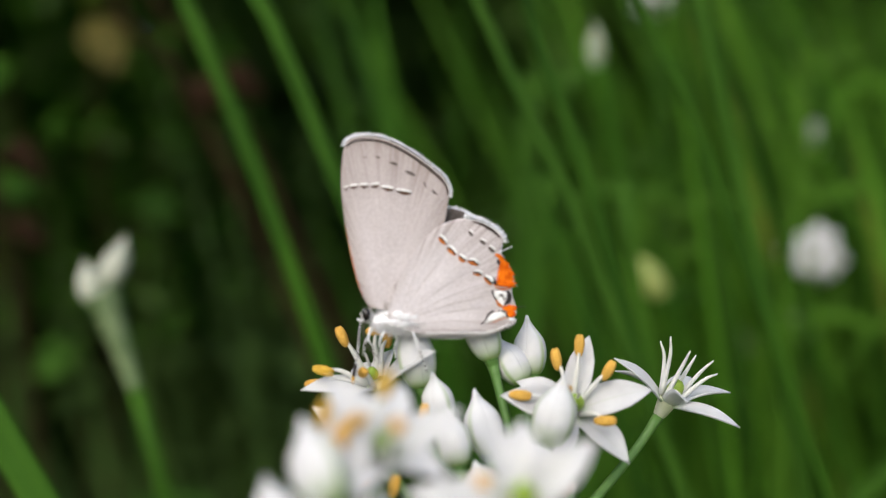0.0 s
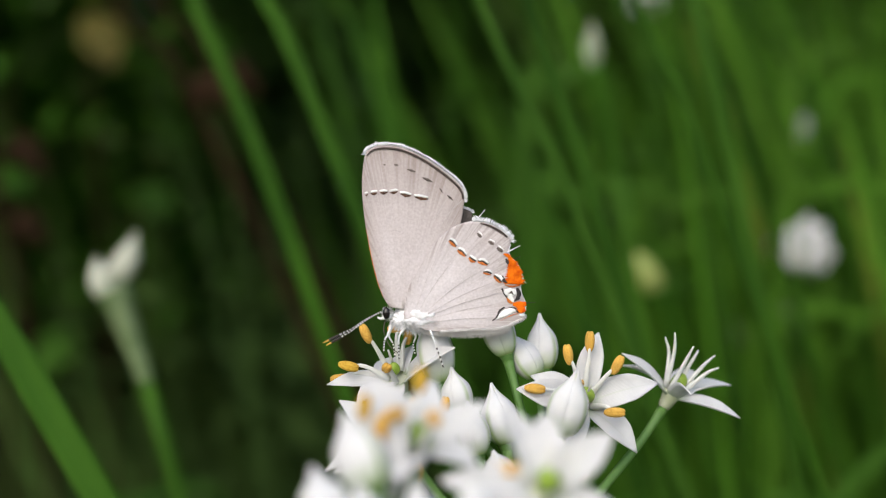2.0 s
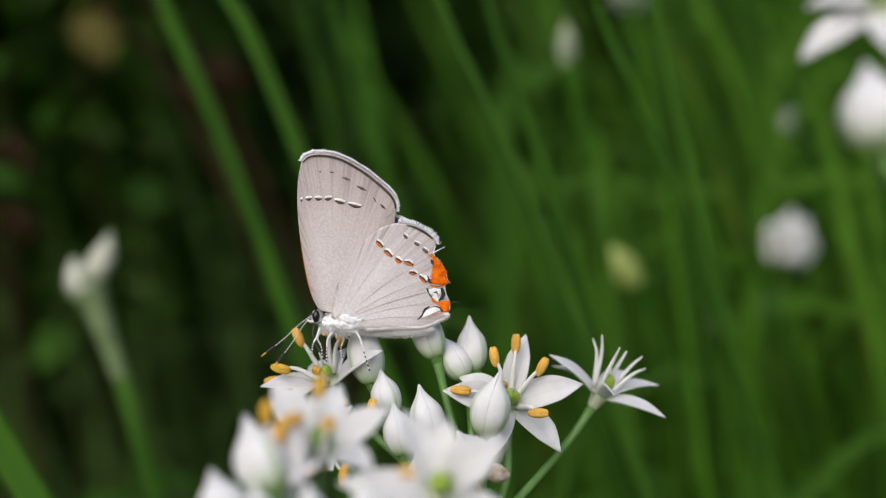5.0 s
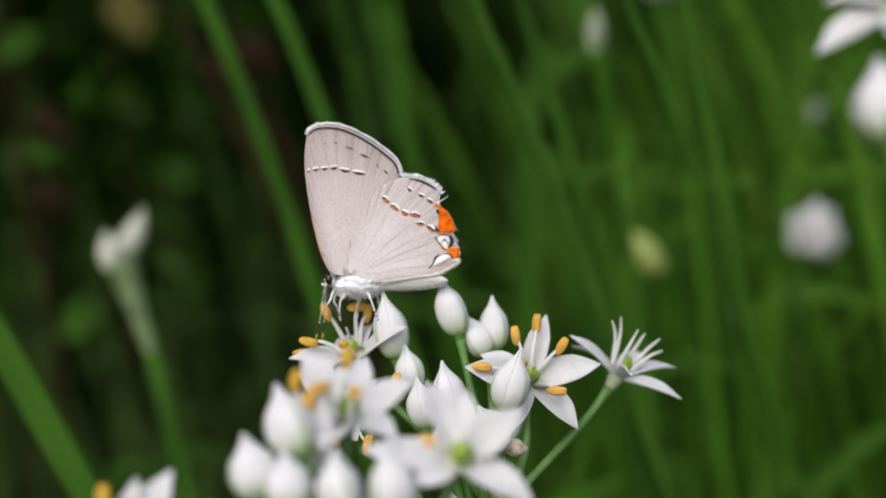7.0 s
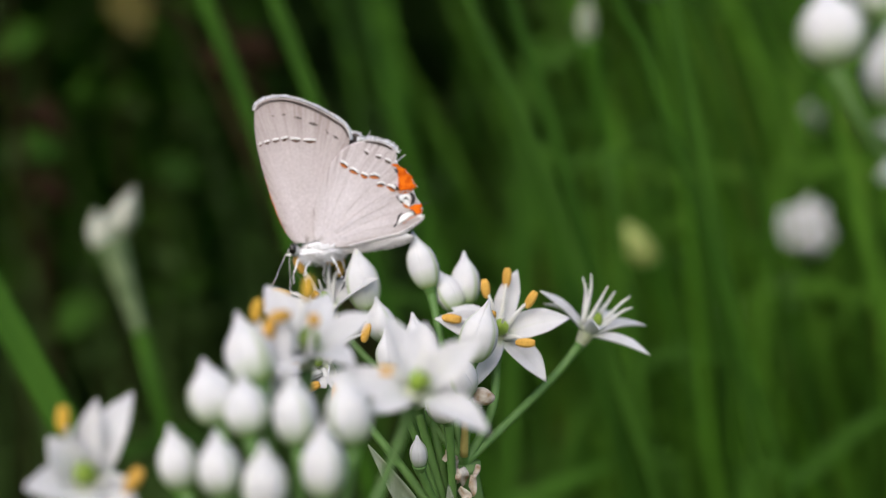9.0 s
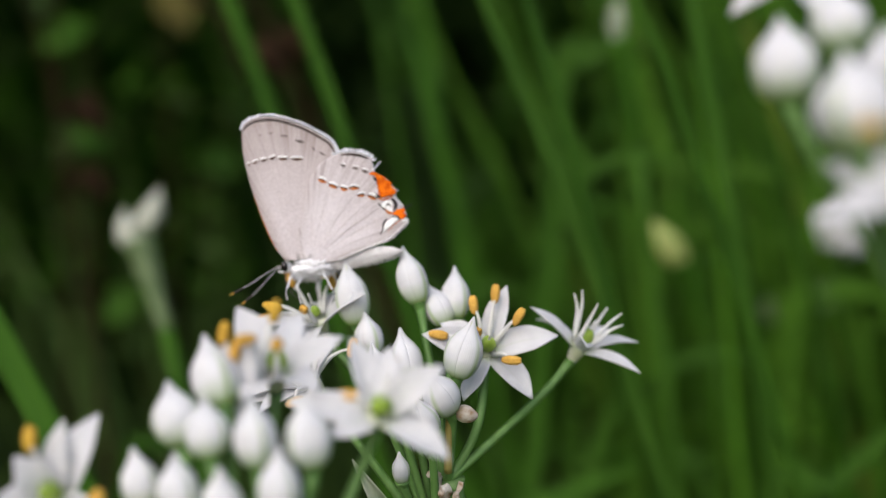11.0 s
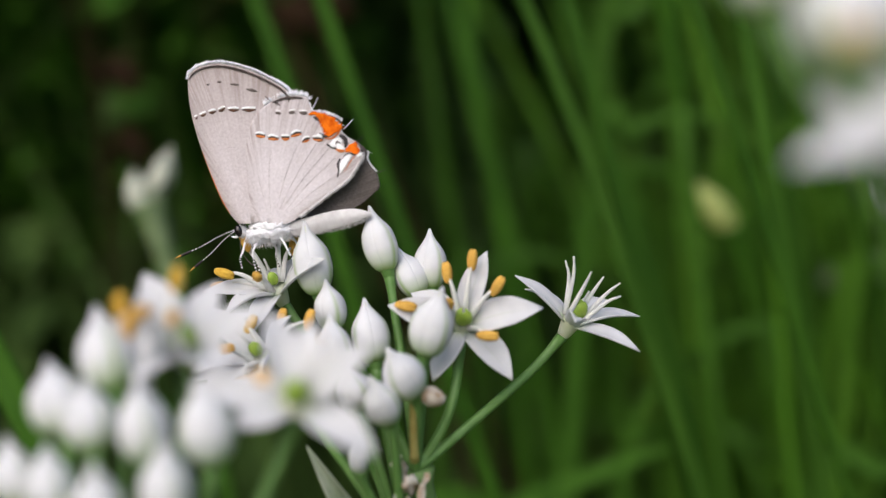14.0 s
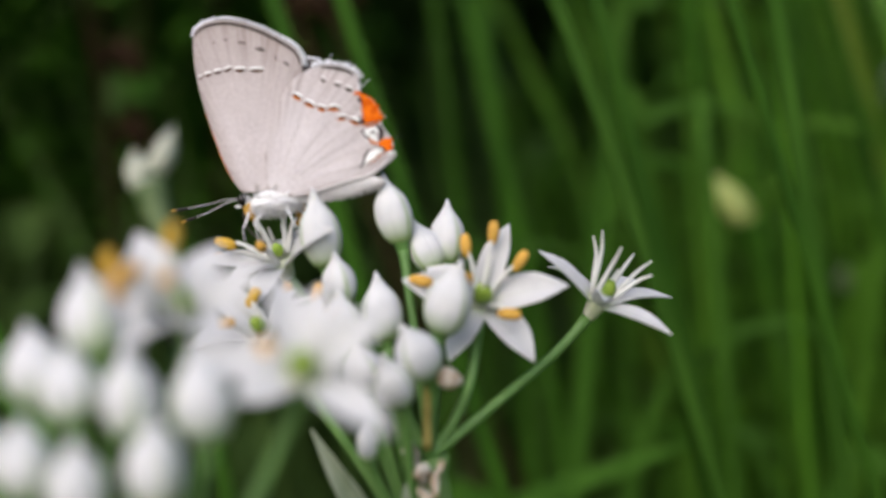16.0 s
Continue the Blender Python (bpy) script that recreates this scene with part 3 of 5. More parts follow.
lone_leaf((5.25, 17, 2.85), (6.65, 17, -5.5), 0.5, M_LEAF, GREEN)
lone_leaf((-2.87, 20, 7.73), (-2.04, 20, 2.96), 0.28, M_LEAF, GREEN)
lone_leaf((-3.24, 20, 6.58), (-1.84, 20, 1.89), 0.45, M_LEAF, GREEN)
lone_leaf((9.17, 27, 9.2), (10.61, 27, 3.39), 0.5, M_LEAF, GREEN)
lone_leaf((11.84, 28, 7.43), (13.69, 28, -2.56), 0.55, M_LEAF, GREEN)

# bent leaves lying across between the others
for pts, width in ((((-2.486, 11.5, -6.468), (-0.446, 12, -5.298), (1.396, 12.2, -4.464), (2.945, 12.4, -3.83)), 0.42),
                   (((5.595, 13, -5.442), (6.919, 13, -4.288), (8.115, 13, -3.19), (9.313, 13, -2.441)), 0.40),
                   (((-8.647, 13, -5.639), (-7.643, 13, -3.998), (-6.518, 13, -3.61), (-5.644, 13, -3.973)), 0.35),
                   (((1.001, 15, 1.401), (1.788, 15, 2.403), (2.843, 15, 2.807), (4.299, 15, 2.511)), 0.3),
                   (((3.707, 17, 1.128), (4.691, 17, 2.351), (5.968, 17, 2.602), (7.535, 17, 2.226)), 0.32),
                   (((1.96, 16, -5.553), (3.454, 16, -2.743), (4.823, 16, -1.895), (6.339, 16, -2.157)), 0.34),
                   (((7.267, 17, 1.153), (8.237, 17, 2.586), (9.364, 17, 2.878), (10.64, 17, 2.458)), 0.34),
                   (((1.02, 18, 4.068), (1.675, 18, 5.403), (2.484, 18, 5.923), (3.228, 18, 5.409)), 0.5),
                   (((6.865, 18, -2.135), (7.876, 18, -0.636), (8.901, 18, -0.331), (10.233, 18, -0.913)), 0.36),
                   (((3.731, 20, -1.145), (4.506, 20, 0.616), (5.762, 20, 1.421), (7.032, 20, 0.953)), 0.36),
                   (((9.319, 22, 5.484), (9.969, 22, 6.66), (10.629, 22, 7.165), (11.634, 22, 6.833)), 0.5),
                   (((-2.516, 18, -2.227), (-1.624, 18, -1.018), (-0.431, 18, -0.558), (0.916, 18, -0.995)), 0.3),
                   ):
    low = Vector(pts[0])
    foot = Vector((low.x - 1.5, low.y, -H))
    root = thing("chive_leaf", C(*foot), "bent green chive leaf lying across the others", "leaf", "chive leaves behind the blossoms")
    # brighter leaf colours towards the right, with the light put into them
    part("blade", strap_leaf([C(*foot), C(*((foot + low) / 2)), *(C(*p) for p in pts)], width * 0.01, 0.0007), M_LEAF_SUNLIT if pts[0][0] > 2 and pts[0][2] > -3 else M_LEAF_LIT if pts[0][0] > -4 else M_LEAF, root)
    sheath(root, C(*foot), Vector((0, 0, 1)), 0.0017)

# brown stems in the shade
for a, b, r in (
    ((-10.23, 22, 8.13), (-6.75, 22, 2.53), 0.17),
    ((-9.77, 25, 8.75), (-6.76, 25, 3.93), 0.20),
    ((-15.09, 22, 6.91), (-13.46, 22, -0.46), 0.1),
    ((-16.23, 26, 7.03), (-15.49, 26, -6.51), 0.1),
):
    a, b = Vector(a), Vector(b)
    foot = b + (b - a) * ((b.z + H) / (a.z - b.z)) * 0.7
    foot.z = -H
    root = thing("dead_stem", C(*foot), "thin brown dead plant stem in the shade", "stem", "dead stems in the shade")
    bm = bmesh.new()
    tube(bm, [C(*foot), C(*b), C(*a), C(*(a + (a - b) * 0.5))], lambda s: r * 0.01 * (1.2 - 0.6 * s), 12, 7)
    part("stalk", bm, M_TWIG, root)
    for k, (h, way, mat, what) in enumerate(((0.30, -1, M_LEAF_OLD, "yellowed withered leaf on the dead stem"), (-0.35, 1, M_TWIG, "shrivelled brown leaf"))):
        p = a + (b - a) * -h
        bm = bmesh.new()
        grid = []
        for i in range(7):
            s = i / 6
            c = p + Vector((way * (0.3 + 1.5 * s), -0.4 * s, 0.25 * math.sin(2.4 * s) - 0.9 * s * s))
            w = 0.62 * math.sin(math.pi * min(0.98, 0.08 + 0.9 * s)) ** 0.8
            grid.append([C(*(c + Vector((way * 0.15 * f, 0.35 * abs(f), 0.8 * w * f)))) for f in (-1, -0.5, 0, 0.5, 1)])
        sheet(bm, grid, 0.0004)
        tube(bm, [C(*p), C(*(p + Vector((way * 0.2, 0, 0.08)))), grid[1][2]], 0.0004, 4, 6)
        part("withered_leaf", bm, mat, root, what)

# broad leaves of a weed in the shade; two brightened with the lit leaf colour
for p, span, way, mat, what in (
    ((-15.6, 35, 11.2), 2.4, (0.55, -0.3, -0.75), M_WEED, "yellowed broad weed leaf in the shade"),
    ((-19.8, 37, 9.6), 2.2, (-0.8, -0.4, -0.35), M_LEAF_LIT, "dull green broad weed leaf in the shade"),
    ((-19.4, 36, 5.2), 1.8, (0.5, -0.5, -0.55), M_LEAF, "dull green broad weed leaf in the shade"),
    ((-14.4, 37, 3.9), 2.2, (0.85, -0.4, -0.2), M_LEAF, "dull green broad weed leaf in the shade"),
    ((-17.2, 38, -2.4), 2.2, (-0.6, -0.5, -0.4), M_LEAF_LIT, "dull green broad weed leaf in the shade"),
):
    p, way = Vector(p), Vector(way).normalized()
    foot = Vector((p.x * 0.96, p.y + 1.5, -H))
    root = thing("weed", C(*foot), what, "weed", "weeds in the shade")
    bm = bmesh.new()
    tube(bm, [C(*foot), C(*(foot * 0.4 + p * 0.6)) + Vector((0.004, 0, 0)), C(*p)], lambda s: 0.0012 * (1.2 - 0.6 * s), 12, 7)
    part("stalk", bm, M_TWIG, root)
    across = way.cross(Vector((0.2, -1, 0.5))).normalized()
    grid = []
    for i in range(9):
        f = i / 8
        w = 0.40 * span * math.sin(math.pi * min(0.985, 0.06 + 0.94 * f)) ** 0.75
        c = p + way * (span * f) + Vector((0, 0, -0.22 * span * f * f))
        grid.append([C(*(c + across * (w * g) + Vector((0, -0.3, 0.5)) * (0.25 * w * abs(g)))) for g in (-1, -0.5, 0, 0.5, 1)])
    bm = bmesh.new()
    sheet(bm, grid, 0.0004)
    part("leaf", bm, mat, root)

# chive leaves filling the bed
rnd = random.Random(31)
proto = {}
for k in range(270):
    y = 15 + 24 * rnd.random() ** 0.8
    right = rnd.random() < 0.95
    across = rnd.uniform(-0.06, 0.62) if right else rnd.uniform(-0.52, -0.12)
    if y < 24 and (0.22 < across < 0.40 or 0.05 < across < 0.20 or across < -0.02):
        continue
    if not right:
        continue
    if across < 0.2 and rnd.random() < 0.25:
        continue
    x = across * (10 + y)
    kind = rnd.randrange(10)
    tall, lean = 40 + 2.6 * kind, -(3 + 1.9 * kind) if kind < 8 else 9 + 4 * (kind - 8)
    head_x = (x + lean * (36 / tall) ** 1.8) / (10 + y)
    top_x = (x + lean * (min(46, tall) / tall) ** 1.8) / (10 + y)
    if head_x < -0.07 or top_x < -0.09:
        continue
    if (y < 22.5 and abs(head_x - 0.30) < 0.05) or (y < 17.5 and abs(head_x - 0.15) < 0.035):
        continue
    # painted light: the brighter leaf colours fall mostly to the right
    mat = M_LEAF_SUNLIT if across > 0.2 and rnd.random() < 0.6 else M_LEAF_LIT if (right and rnd.random() < 0.5) else M_LEAF_OLD if rnd.random() < 0.06 else M_LEAF
    if (kind, mat.name) not in proto:
        root = thing("chive_leaf", Vector((0, 0, 0)), GREEN, "leaf", "chive leaves behind the blossoms")
        part("blade", strap_leaf([(0.01 * q[0], 0.01 * q[1], 0.01 * q[2]) for q in ((0, 0, 0), (lean * 0.12, 0.3, tall * 0.35), (lean * 0.45, 0.4, tall * 0.7), (lean, 0, tall))],
                                 0.0024 + 0.0004 * (kind % 4), 0.0006, twist=0.9 * ((kind * 3) % 5 - 2) / 2), mat, root)
        sheath(root, Vector((0, 0, 0)), Vector((0, 0, 1)), 0.0018)
        proto[kind, mat.name] = root
        root.matrix_basis = pose(0.01 * x, 0.01 * y, 0, 0, 0, rnd.uniform(-25, 25))
    else:
        copy_thing(proto[kind, mat.name], pose(0.01 * x, 0.01 * y, 0, rnd.uniform(-5, 5), rnd.uniform(-8, 8), rnd.uniform(-30, 30)))


# leaves that have bent over, crossing the upright ones
rnd = random.Random(47)
for k in range(46):
    y = rnd.uniform(17, 30)
    x = rnd.uniform(0.10, 0.56) * (10 + y)
    if y < 23 and 0.24 < x / (10 + y) < 0.36:
        continue
    top, way, span = rnd.uniform(-7, 7), rnd.choice((-1, 1)), rnd.uniform(2.0, 4.5)
    foot = Vector((x - way * 1.5, y, -H))
    pts = [foot, Vector((x - way * 0.6, y, top - 14)), Vector((x, y, top - 2)), Vector((x + way * span * 0.4, y - 0.4, top)), Vector((x + way * span, y - 0.8, top - rnd.uniform(0.6, 3.0)))]
    root = thing("chive_leaf", C(*foot), "bent green chive leaf lying across the others", "leaf", "chive leaves behind the blossoms")
    part("blade", strap_leaf([C(*p) for p in pts], rnd.uniform(0.0026, 0.0042), 0.0007), rnd.choice((M_LEAF_SUNLIT, M_LEAF_LIT, M_LEAF)), root)
    sheath(root, C(*foot), Vector((0, 0, 1)), 0.0017)


# ---------------------------------------------------------------- flower heads out of focus behind
def far_head(core, radius, count, label, seed, foot_shift=(0, 0), skin=None):
    """A distant round umbel: small buds and blossoms round the top of a stem."""
    rnd = random.Random(seed)
    core = Vector(core)
    joint = core - Vector((0, 0, radius * 1.1))
    foot = Vector((joint.x + foot_shift[0], joint.y + foot_shift[1], -H))
    plant = thing("chive_plant", C(*foot), label, "flower", "chive flower heads")
    bm = bmesh.new()
    tube(bm, [C(*foot), C(*((foot + joint) / 2)) + Vector((0.003, 0, 0)), C(*joint)], lambda s: 0.0016 - 0.0005 * s, 16, 8)
    part("stem", bm, M_LEAF, plant)
    for k in range(count):
        z = 1 - 1.35 * (k + 0.5) / count
        a = k * 2.39996
        q = math.sqrt(max(0, 1 - z * z))
        d = Vector((q * math.cos(a), q * math.sin(a), z))
        base = core + d * radius * rnd.uniform(0.45, 0.6)
        tip = core + d * radius * rnd.uniform(0.95, 1.1) * (1.0 + 0.35 * abs(d.z))
        if k % 3 == 1 and not skin:
            open_blossom(plant, base + d * 0.1, d, 0.45, 40 * k, joint, seed * 50 + k, anthers=0, width=0.0030)
        else:
            bud(plant, tip, base, min(0.50, radius * 0.55), joint, k, stalked=False, skin=skin)
    return plant


far_head((9.45, 21.56, 1.04), 0.86, 38, "round white chive flower head out among the grass", 3, (2.5, 0))


far_head((5.05, 22.0, 8.75), 0.50, 20, "white chive flower head standing high among the grass", 4, (1.5, 0))
far_head((12.8, 31.0, 5.55), 0.55, 20, "small distant white chive flower head", 6, (1.5, 0))
# two bud clusters added in place of blurred light discs
far_head((8.22, 19.00, -0.76), 0.42, 16, "small greyish green bud cluster standing in for a blurred light spot", 8, (1.0, 0), M_NECK)
far_head((8.15, 24.00, -1.54), 0.45, 16, "small greyish green bud cluster standing in for a blurred light spot", 9, (1.0, 0), M_NECK)


def closed_head(lobes, neck, below, label, mat_neck, skin=None):
    """A young head still half in its sheath, on a thick pale neck."""
    neck, below = Vector(neck), Vector(below)
    d = below - neck
    foot = below + d * ((below.z + H) / -d.z) * 0.8
    foot.z = -H
    plant = thing("chive_plant", C(*foot), label, "flower", "chive flower heads")
    bm = bmesh.new()
    tube(bm, [C(*foot), C(*((foot + below) / 2)), C(*below)], lambda s: 0.0015, 24, 12)
    part("stem", bm, M_LEAF_LIT, plant)
    bm = bmesh.new()
    tube(bm, [C(*below), C(*((below + neck) / 2)), C(*neck)], lambda s: 0.0015 + 0.0017 * s ** 1.6, 16, 12)
    part("neck", bm, mat_neck, plant, "pale green thickened neck")
    for k, (tip, base, w) in enumerate(lobes):
        bud(plant, tip, base, w, neck, k * 0.7, stalked=False, skin=skin)
    return plant


closed_head((((-6.85, 10.15, 1.69), (-7.12, 10.15, 0.81), 0.42), ((-7.59, 10.15, 1.25), (-7.44, 10.15, 0.45), 0.40), ((-7.26, 10.4, 1.37), (-7.35, 10.4, 0.54), 0.38)), (-7.27, 10.15, 0.65), (-6.68, 10.15, -1.08), "half-open whitish chive bud head on a thick pale neck", M_NECK, M_BUD_YOUNG)
closed_head((((3.42, 16.9, 1.36), (4.30, 16.9, 0.18), 0.66),), (4.28, 16.9, 0.30), (4.97, 16.9, -1.70), "pale yellowish green closed bud head among the grass", M_LEAF, M_PALE)
closed_head((((2.2, 14.03, 6.35), (2.28, 14.03, 5.35), 0.33), ((2.05, 13.9, 6), (2.2, 13.95, 5.3), 0.22)), (2.3, 14.03, 5.3), (2.75, 14.2, 3), "small slender cream-coloured chive bud on a thin stem", M_LEAF, M_SPATHE)

# ---------------------------------------------------------------- the umbel that carries the butterfly
JOINT = (-0.33, -0.26, -1.27)
JOINT_L = (-0.40, -0.28, -2.05)   # lower, inside the sheath
main = thing("chive_plant", C(-0.30, 0.1, -H), "garlic chive plant with an umbel of white blossoms and buds", "flower", "chive flower heads")
bm = bmesh.new()
tube(bm, [C(-0.30, 0.1, -H), C(0.25, 0.1, -20), C(0.0, -0.1, -5.0), C(-0.22, -0.2, -2.0), C(*JOINT)], lambda s: 0.0014 - 0.0002 * s + 0.0004 * max(0, s - 0.93) / 0.07, 30, 14)
part("stem", bm, M_STEM, main)

blossom(main, (0, 0, 0), (0.10, -0.72, 0.50),
        ((0.162, 0.25, 0.564), (0.678, 0.07, 0.107), (0.446, -0.09, -0.498), (-0.211, -0.25, -0.512), (-0.486, 0.15, 0.179), (-0.635, -0.12, 0.092)),
        (((0.055, 0.08, 0.491), (0.05, 0, 1), False), ((-0.152, 0.01, 0.381), (-0.15, 0, 1), False), ((0.287, -0.02, 0.284), (0.5, 0, 0.9), False),
         ((0.232, -0.18, -0.119), (1, 0, -0.02), False), ((-0.473, -0.15, 0.097), (1, 0, -0.12), False), ((-0.099, -0.22, 0.135), (0.2, -0.9, 0.5), False)),
        JOINT, width=0.0028, by=((-0.25, -0.20, -1.15), (-0.125, -0.15, -0.91), (-0.048, -0.08, -0.634)), label="open white six-petalled chive blossom with orange anthers")
blossom(main, (0.957, 0.53, 0.038), (0.45, -0.22, 0.85),
        ((0.402, 0.4, 0.35), (0.468, 0.78, 0.193), (1.517, 0.7, -0.004), (1.517, 0.39, -0.276), (0.954, -0.02, 0.01), (1.219, 1, 0.105)),
        (((0.838, 0.5, 0.489), (0, 0, 1), False), ((0.913, 0.42, 0.535), (0, 0, 1), False), ((1.072, 0.35, 0.412), (0, 0, 1), False),
         ((1.181, 0.6, 0.35), (0, 0, 1), False), ((1.327, 0.55, 0.303), (0, 0, 1), False), ((1.336, 0.45, 0.196), (0, 0, 1), False)),
        JOINT, width=0.0021, bare=True, filament=0.00021, sag=0.05, label="older white chive blossom that has shed its anthers")
blossom(main, (-1.731, 0.15, 0.25), (-0.25, -0.45, 0.85),
        ((-2.352, 0.1, 0.125), (-2.067, -0.15, -0.04), (-1.791, -0.2, -0.164), (-1.182, -0.17, 0.476), (-1.916, 0.5, 0.279), (-1.565, 0.4, 0.446)),
        (((-1.994, 0.16, 0.576), (-0.45, 0, 1), False), ((-2.149, 0.05, 0.295), (1, 0, -0.25), True), ((-2.235, 0.2, 0.163), (1, 0, 0.02), False),
         ((-1.708, 0.3, 0.618), (1, 0.2, 0.1), False), ((-1.607, 0.35, 0.551), (0.12, 0, 1), False), ((-1.796, -0.1, 0.291), (0.2, -1, 0.3), False)),
        JOINT, width=0.0024, ovary=0.62, label="white chive blossom under the butterfly's feet")
blossom(main, (-1.736, -0.29, -0.314), (-0.45, -0.55, 0.65),
        ((-2.253, -0.42, -0.577), (-2.319, -0.42, -0.558), (-2.111, -0.55, -0.65), (-1.609, -0.6, -0.525), (-2.219, -0.15, 0.015), (-1.465, -0.2, -0.021)),
        (((-1.945, -0.5, -0.29), (1, 0, 0.2), False), ((-1.752, -0.6, -0.525), (1, 0, 0.4), False), ((-1.514, -0.6, -0.565), (0.2, 0, 1), False),
         ((-1.285, -0.25, -0.045), (0.2, 0.2, 1), False), ((-1.572, -0.1, -0.066), (0.2, 0, 1), False), ((-1.819, -0.2, -0.117), (0.5, 0, 1), True)),
        JOINT_L, width=0.0027, ovary=0.7, label="white chive blossom low on the umbel")
for tip, base, w, turn in (
    ((-0.877, 0.2, 0.906), (-0.696, 0.18, 0.351), 0.295, 0.4),
    ((-0.636, 0.34, 0.538), (-0.419, 0.25, 0.14), 0.285, 1.0),
    ((-0.37, 0.4, 0.715), (-0.328, 0.35, 0.194), 0.285, 0.2),
    ((-1.43, 0.07, 0.759), (-1.301, 0.12, 0.125), 0.335, 0.7),
    ((-1.211, 0, 0.267), (-1.12, 0, -0.158), 0.27, 0.1),
    ((-0.854, -0.05, 0.119), (-0.735, -0.1, -0.417), 0.32, 0.9),
    ((-1.082, -0.35, 0.009), (-0.993, -0.35, -0.46), 0.28, 0.5),
    ((-0.128, -0.42, 0.279), (-0.271, -0.35, -0.29), 0.35, 0.3),
    ((-0.504, -0.75, -0.185), (-0.31, -0.55, -0.586), 0.33, 1.2),
    ((-0.617, -0.85, -0.402), (-0.485, -0.65, -0.793), 0.29, 0.6),
    ((-0.759, -0.7, -0.94), (-0.735, -0.6, -1.235), 0.15, 0.6),
    ((-0.869, -0.550, -0.387), (-0.770, -0.450, -0.729), 0.29, 0.2),
):
    bud(main, tip, base, w, JOINT_L if base[0] < -0.45 and base[2] < 0 else JOINT, turn)

# the withered bud on its curled stalk, the dried scraps and the papery sheath below the joint
bm = bmesh.new()
tube(bm, [C(*JOINT) + Vector((0, -0.001, 0.001)), C(*(-0.326, -0.5, -0.833)), C(*(-0.323, -0.52, -0.633)), C(*(-0.248, -0.52, -0.563))], lambda s: 0.00042 - 0.00022 * s, 14, 7)
part("pedicel", bm, M_DRY_Y, main, "withered yellow stalk")
bm = bmesh.new()
tube(bm, [C(*p) for p in ((-0.263, -0.52, -0.563), (-0.204, -0.54, -0.577), (-0.126, -0.55, -0.592), (-0.055, -0.55, -0.593))], lambda s: 0.0001 + 0.00075 * math.sin(math.pi * (0.1 + 0.88 * s)) ** 0.8, 10, 9, 0.8)
part("withered_bud", bm, M_DRY, main, "shrivelled brownish white bud")
rnd = random.Random(8)
for k, (x, z) in enumerate(((-0.44, -1.11), (-0.42, -1.16), (-0.38, -1.20), (-0.45, -1.22), (-0.40, -1.32), (-0.37, -1.45), (-0.23, -1.33), (-0.19, -1.22), (-0.35, -1.27))):
    bm = bmesh.new()
    a = C(x + rnd.uniform(-0.03, 0.03), -0.44 + rnd.uniform(-0.06, 0.06), z)
    down = Vector((rnd.uniform(-0.6, 0.6), rnd.uniform(-0.5, 0.3), rnd.uniform(-1, -0.3))).normalized() * rnd.uniform(0.0010, 0.0020)
    wide = down.cross(Vector((rnd.uniform(-0.5, 0.5), 1, rnd.uniform(-0.3, 0.3)))).normalized() * rnd.uniform(0.00025, 0.0006)
    deep = down.cross(wide).normalized()
    grid = []
    for i in range(7):
        f = i / 6
        row = []
        for q in range(5):
            g = (q / 4 * 2 - 1) * (0.35 + 0.65 * math.sin(math.pi * min(0.95, 0.15 + 0.8 * f)))
            p = a + down * f + wide * g
            row.append(p + deep * (0.0011 * noise.noise(p * 900 + Vector((k * 3.1, 0, 0)))) + wide * (0.5 * noise.noise(p * 1500 + Vector((0, k, 0)))))
        grid.append(row)
    sheet(bm, grid, 0.00008)
    part("withered_petal", bm, M_DRY, main, "crumpled brown-edged dried petal")
for k, (tip, base, w, f) in enumerate((((-1.222, -0.50, -1.06), (-0.36, -0.36, -2.25), 0.0019, (-0.5, -1, -0.1)), ((-0.47, -0.48, -1.42), (-0.36, -0.36, -2.25), 0.0017, (0.3, -1, 0.1)))):
    bm = bmesh.new()
    petal(bm, C(*base), C(*tip), Vector(f).normalized(), w, 0.05, 0.40, 0.5 - 0.8 * k)
    part("spathe", bm, M_SPATHE, main, "pale papery sheath")

# ---------------------------------------------------------------- the umbel in front, near the lens
JOINT_F = (-1.45, -3.25, -2.4)
front = thing("chive_plant", C(-1.2, -2.9, -H), "garlic chive plant in front with white blossoms and many buds", "flower", "chive flower heads")
bm = bmesh.new()
tube(bm, [C(-1.2, -2.9, -H), C(-1.0, -3.0, -18), C(-1.4, -3.2, -5), C(*JOINT_F)], lambda s: 0.0015 - 0.0002 * s, 24, 12)
part("stem", bm, M_STEM, front)
blossom(front, (-0.65, -2.85, -0.14), (0.15, -0.75, 0.6),
        ((-1.345, -2.8, -0.136), (-0.205, -2.75, 0.159), (-0.143, -2.9, -0.486), (-0.918, -2.6, 0.317), (-0.986, -3, -0.343), (-0.625, -2.55, 0.258)),
        (((-0.898, -2.75, -0.083), (1, 0, 0), False), ((-0.612, -2.6, 0.105), (0.3, 0.6, 1), False)),
        JOINT_F, width=0.0026, label="open white chive blossom facing out of the umbel")
open_blossom(front, (-1.48, -2.55, 0.11), (0.1, -0.55, 0.8), 0.52, 20, JOINT_F, 61, anthers=2, width=0.0027)
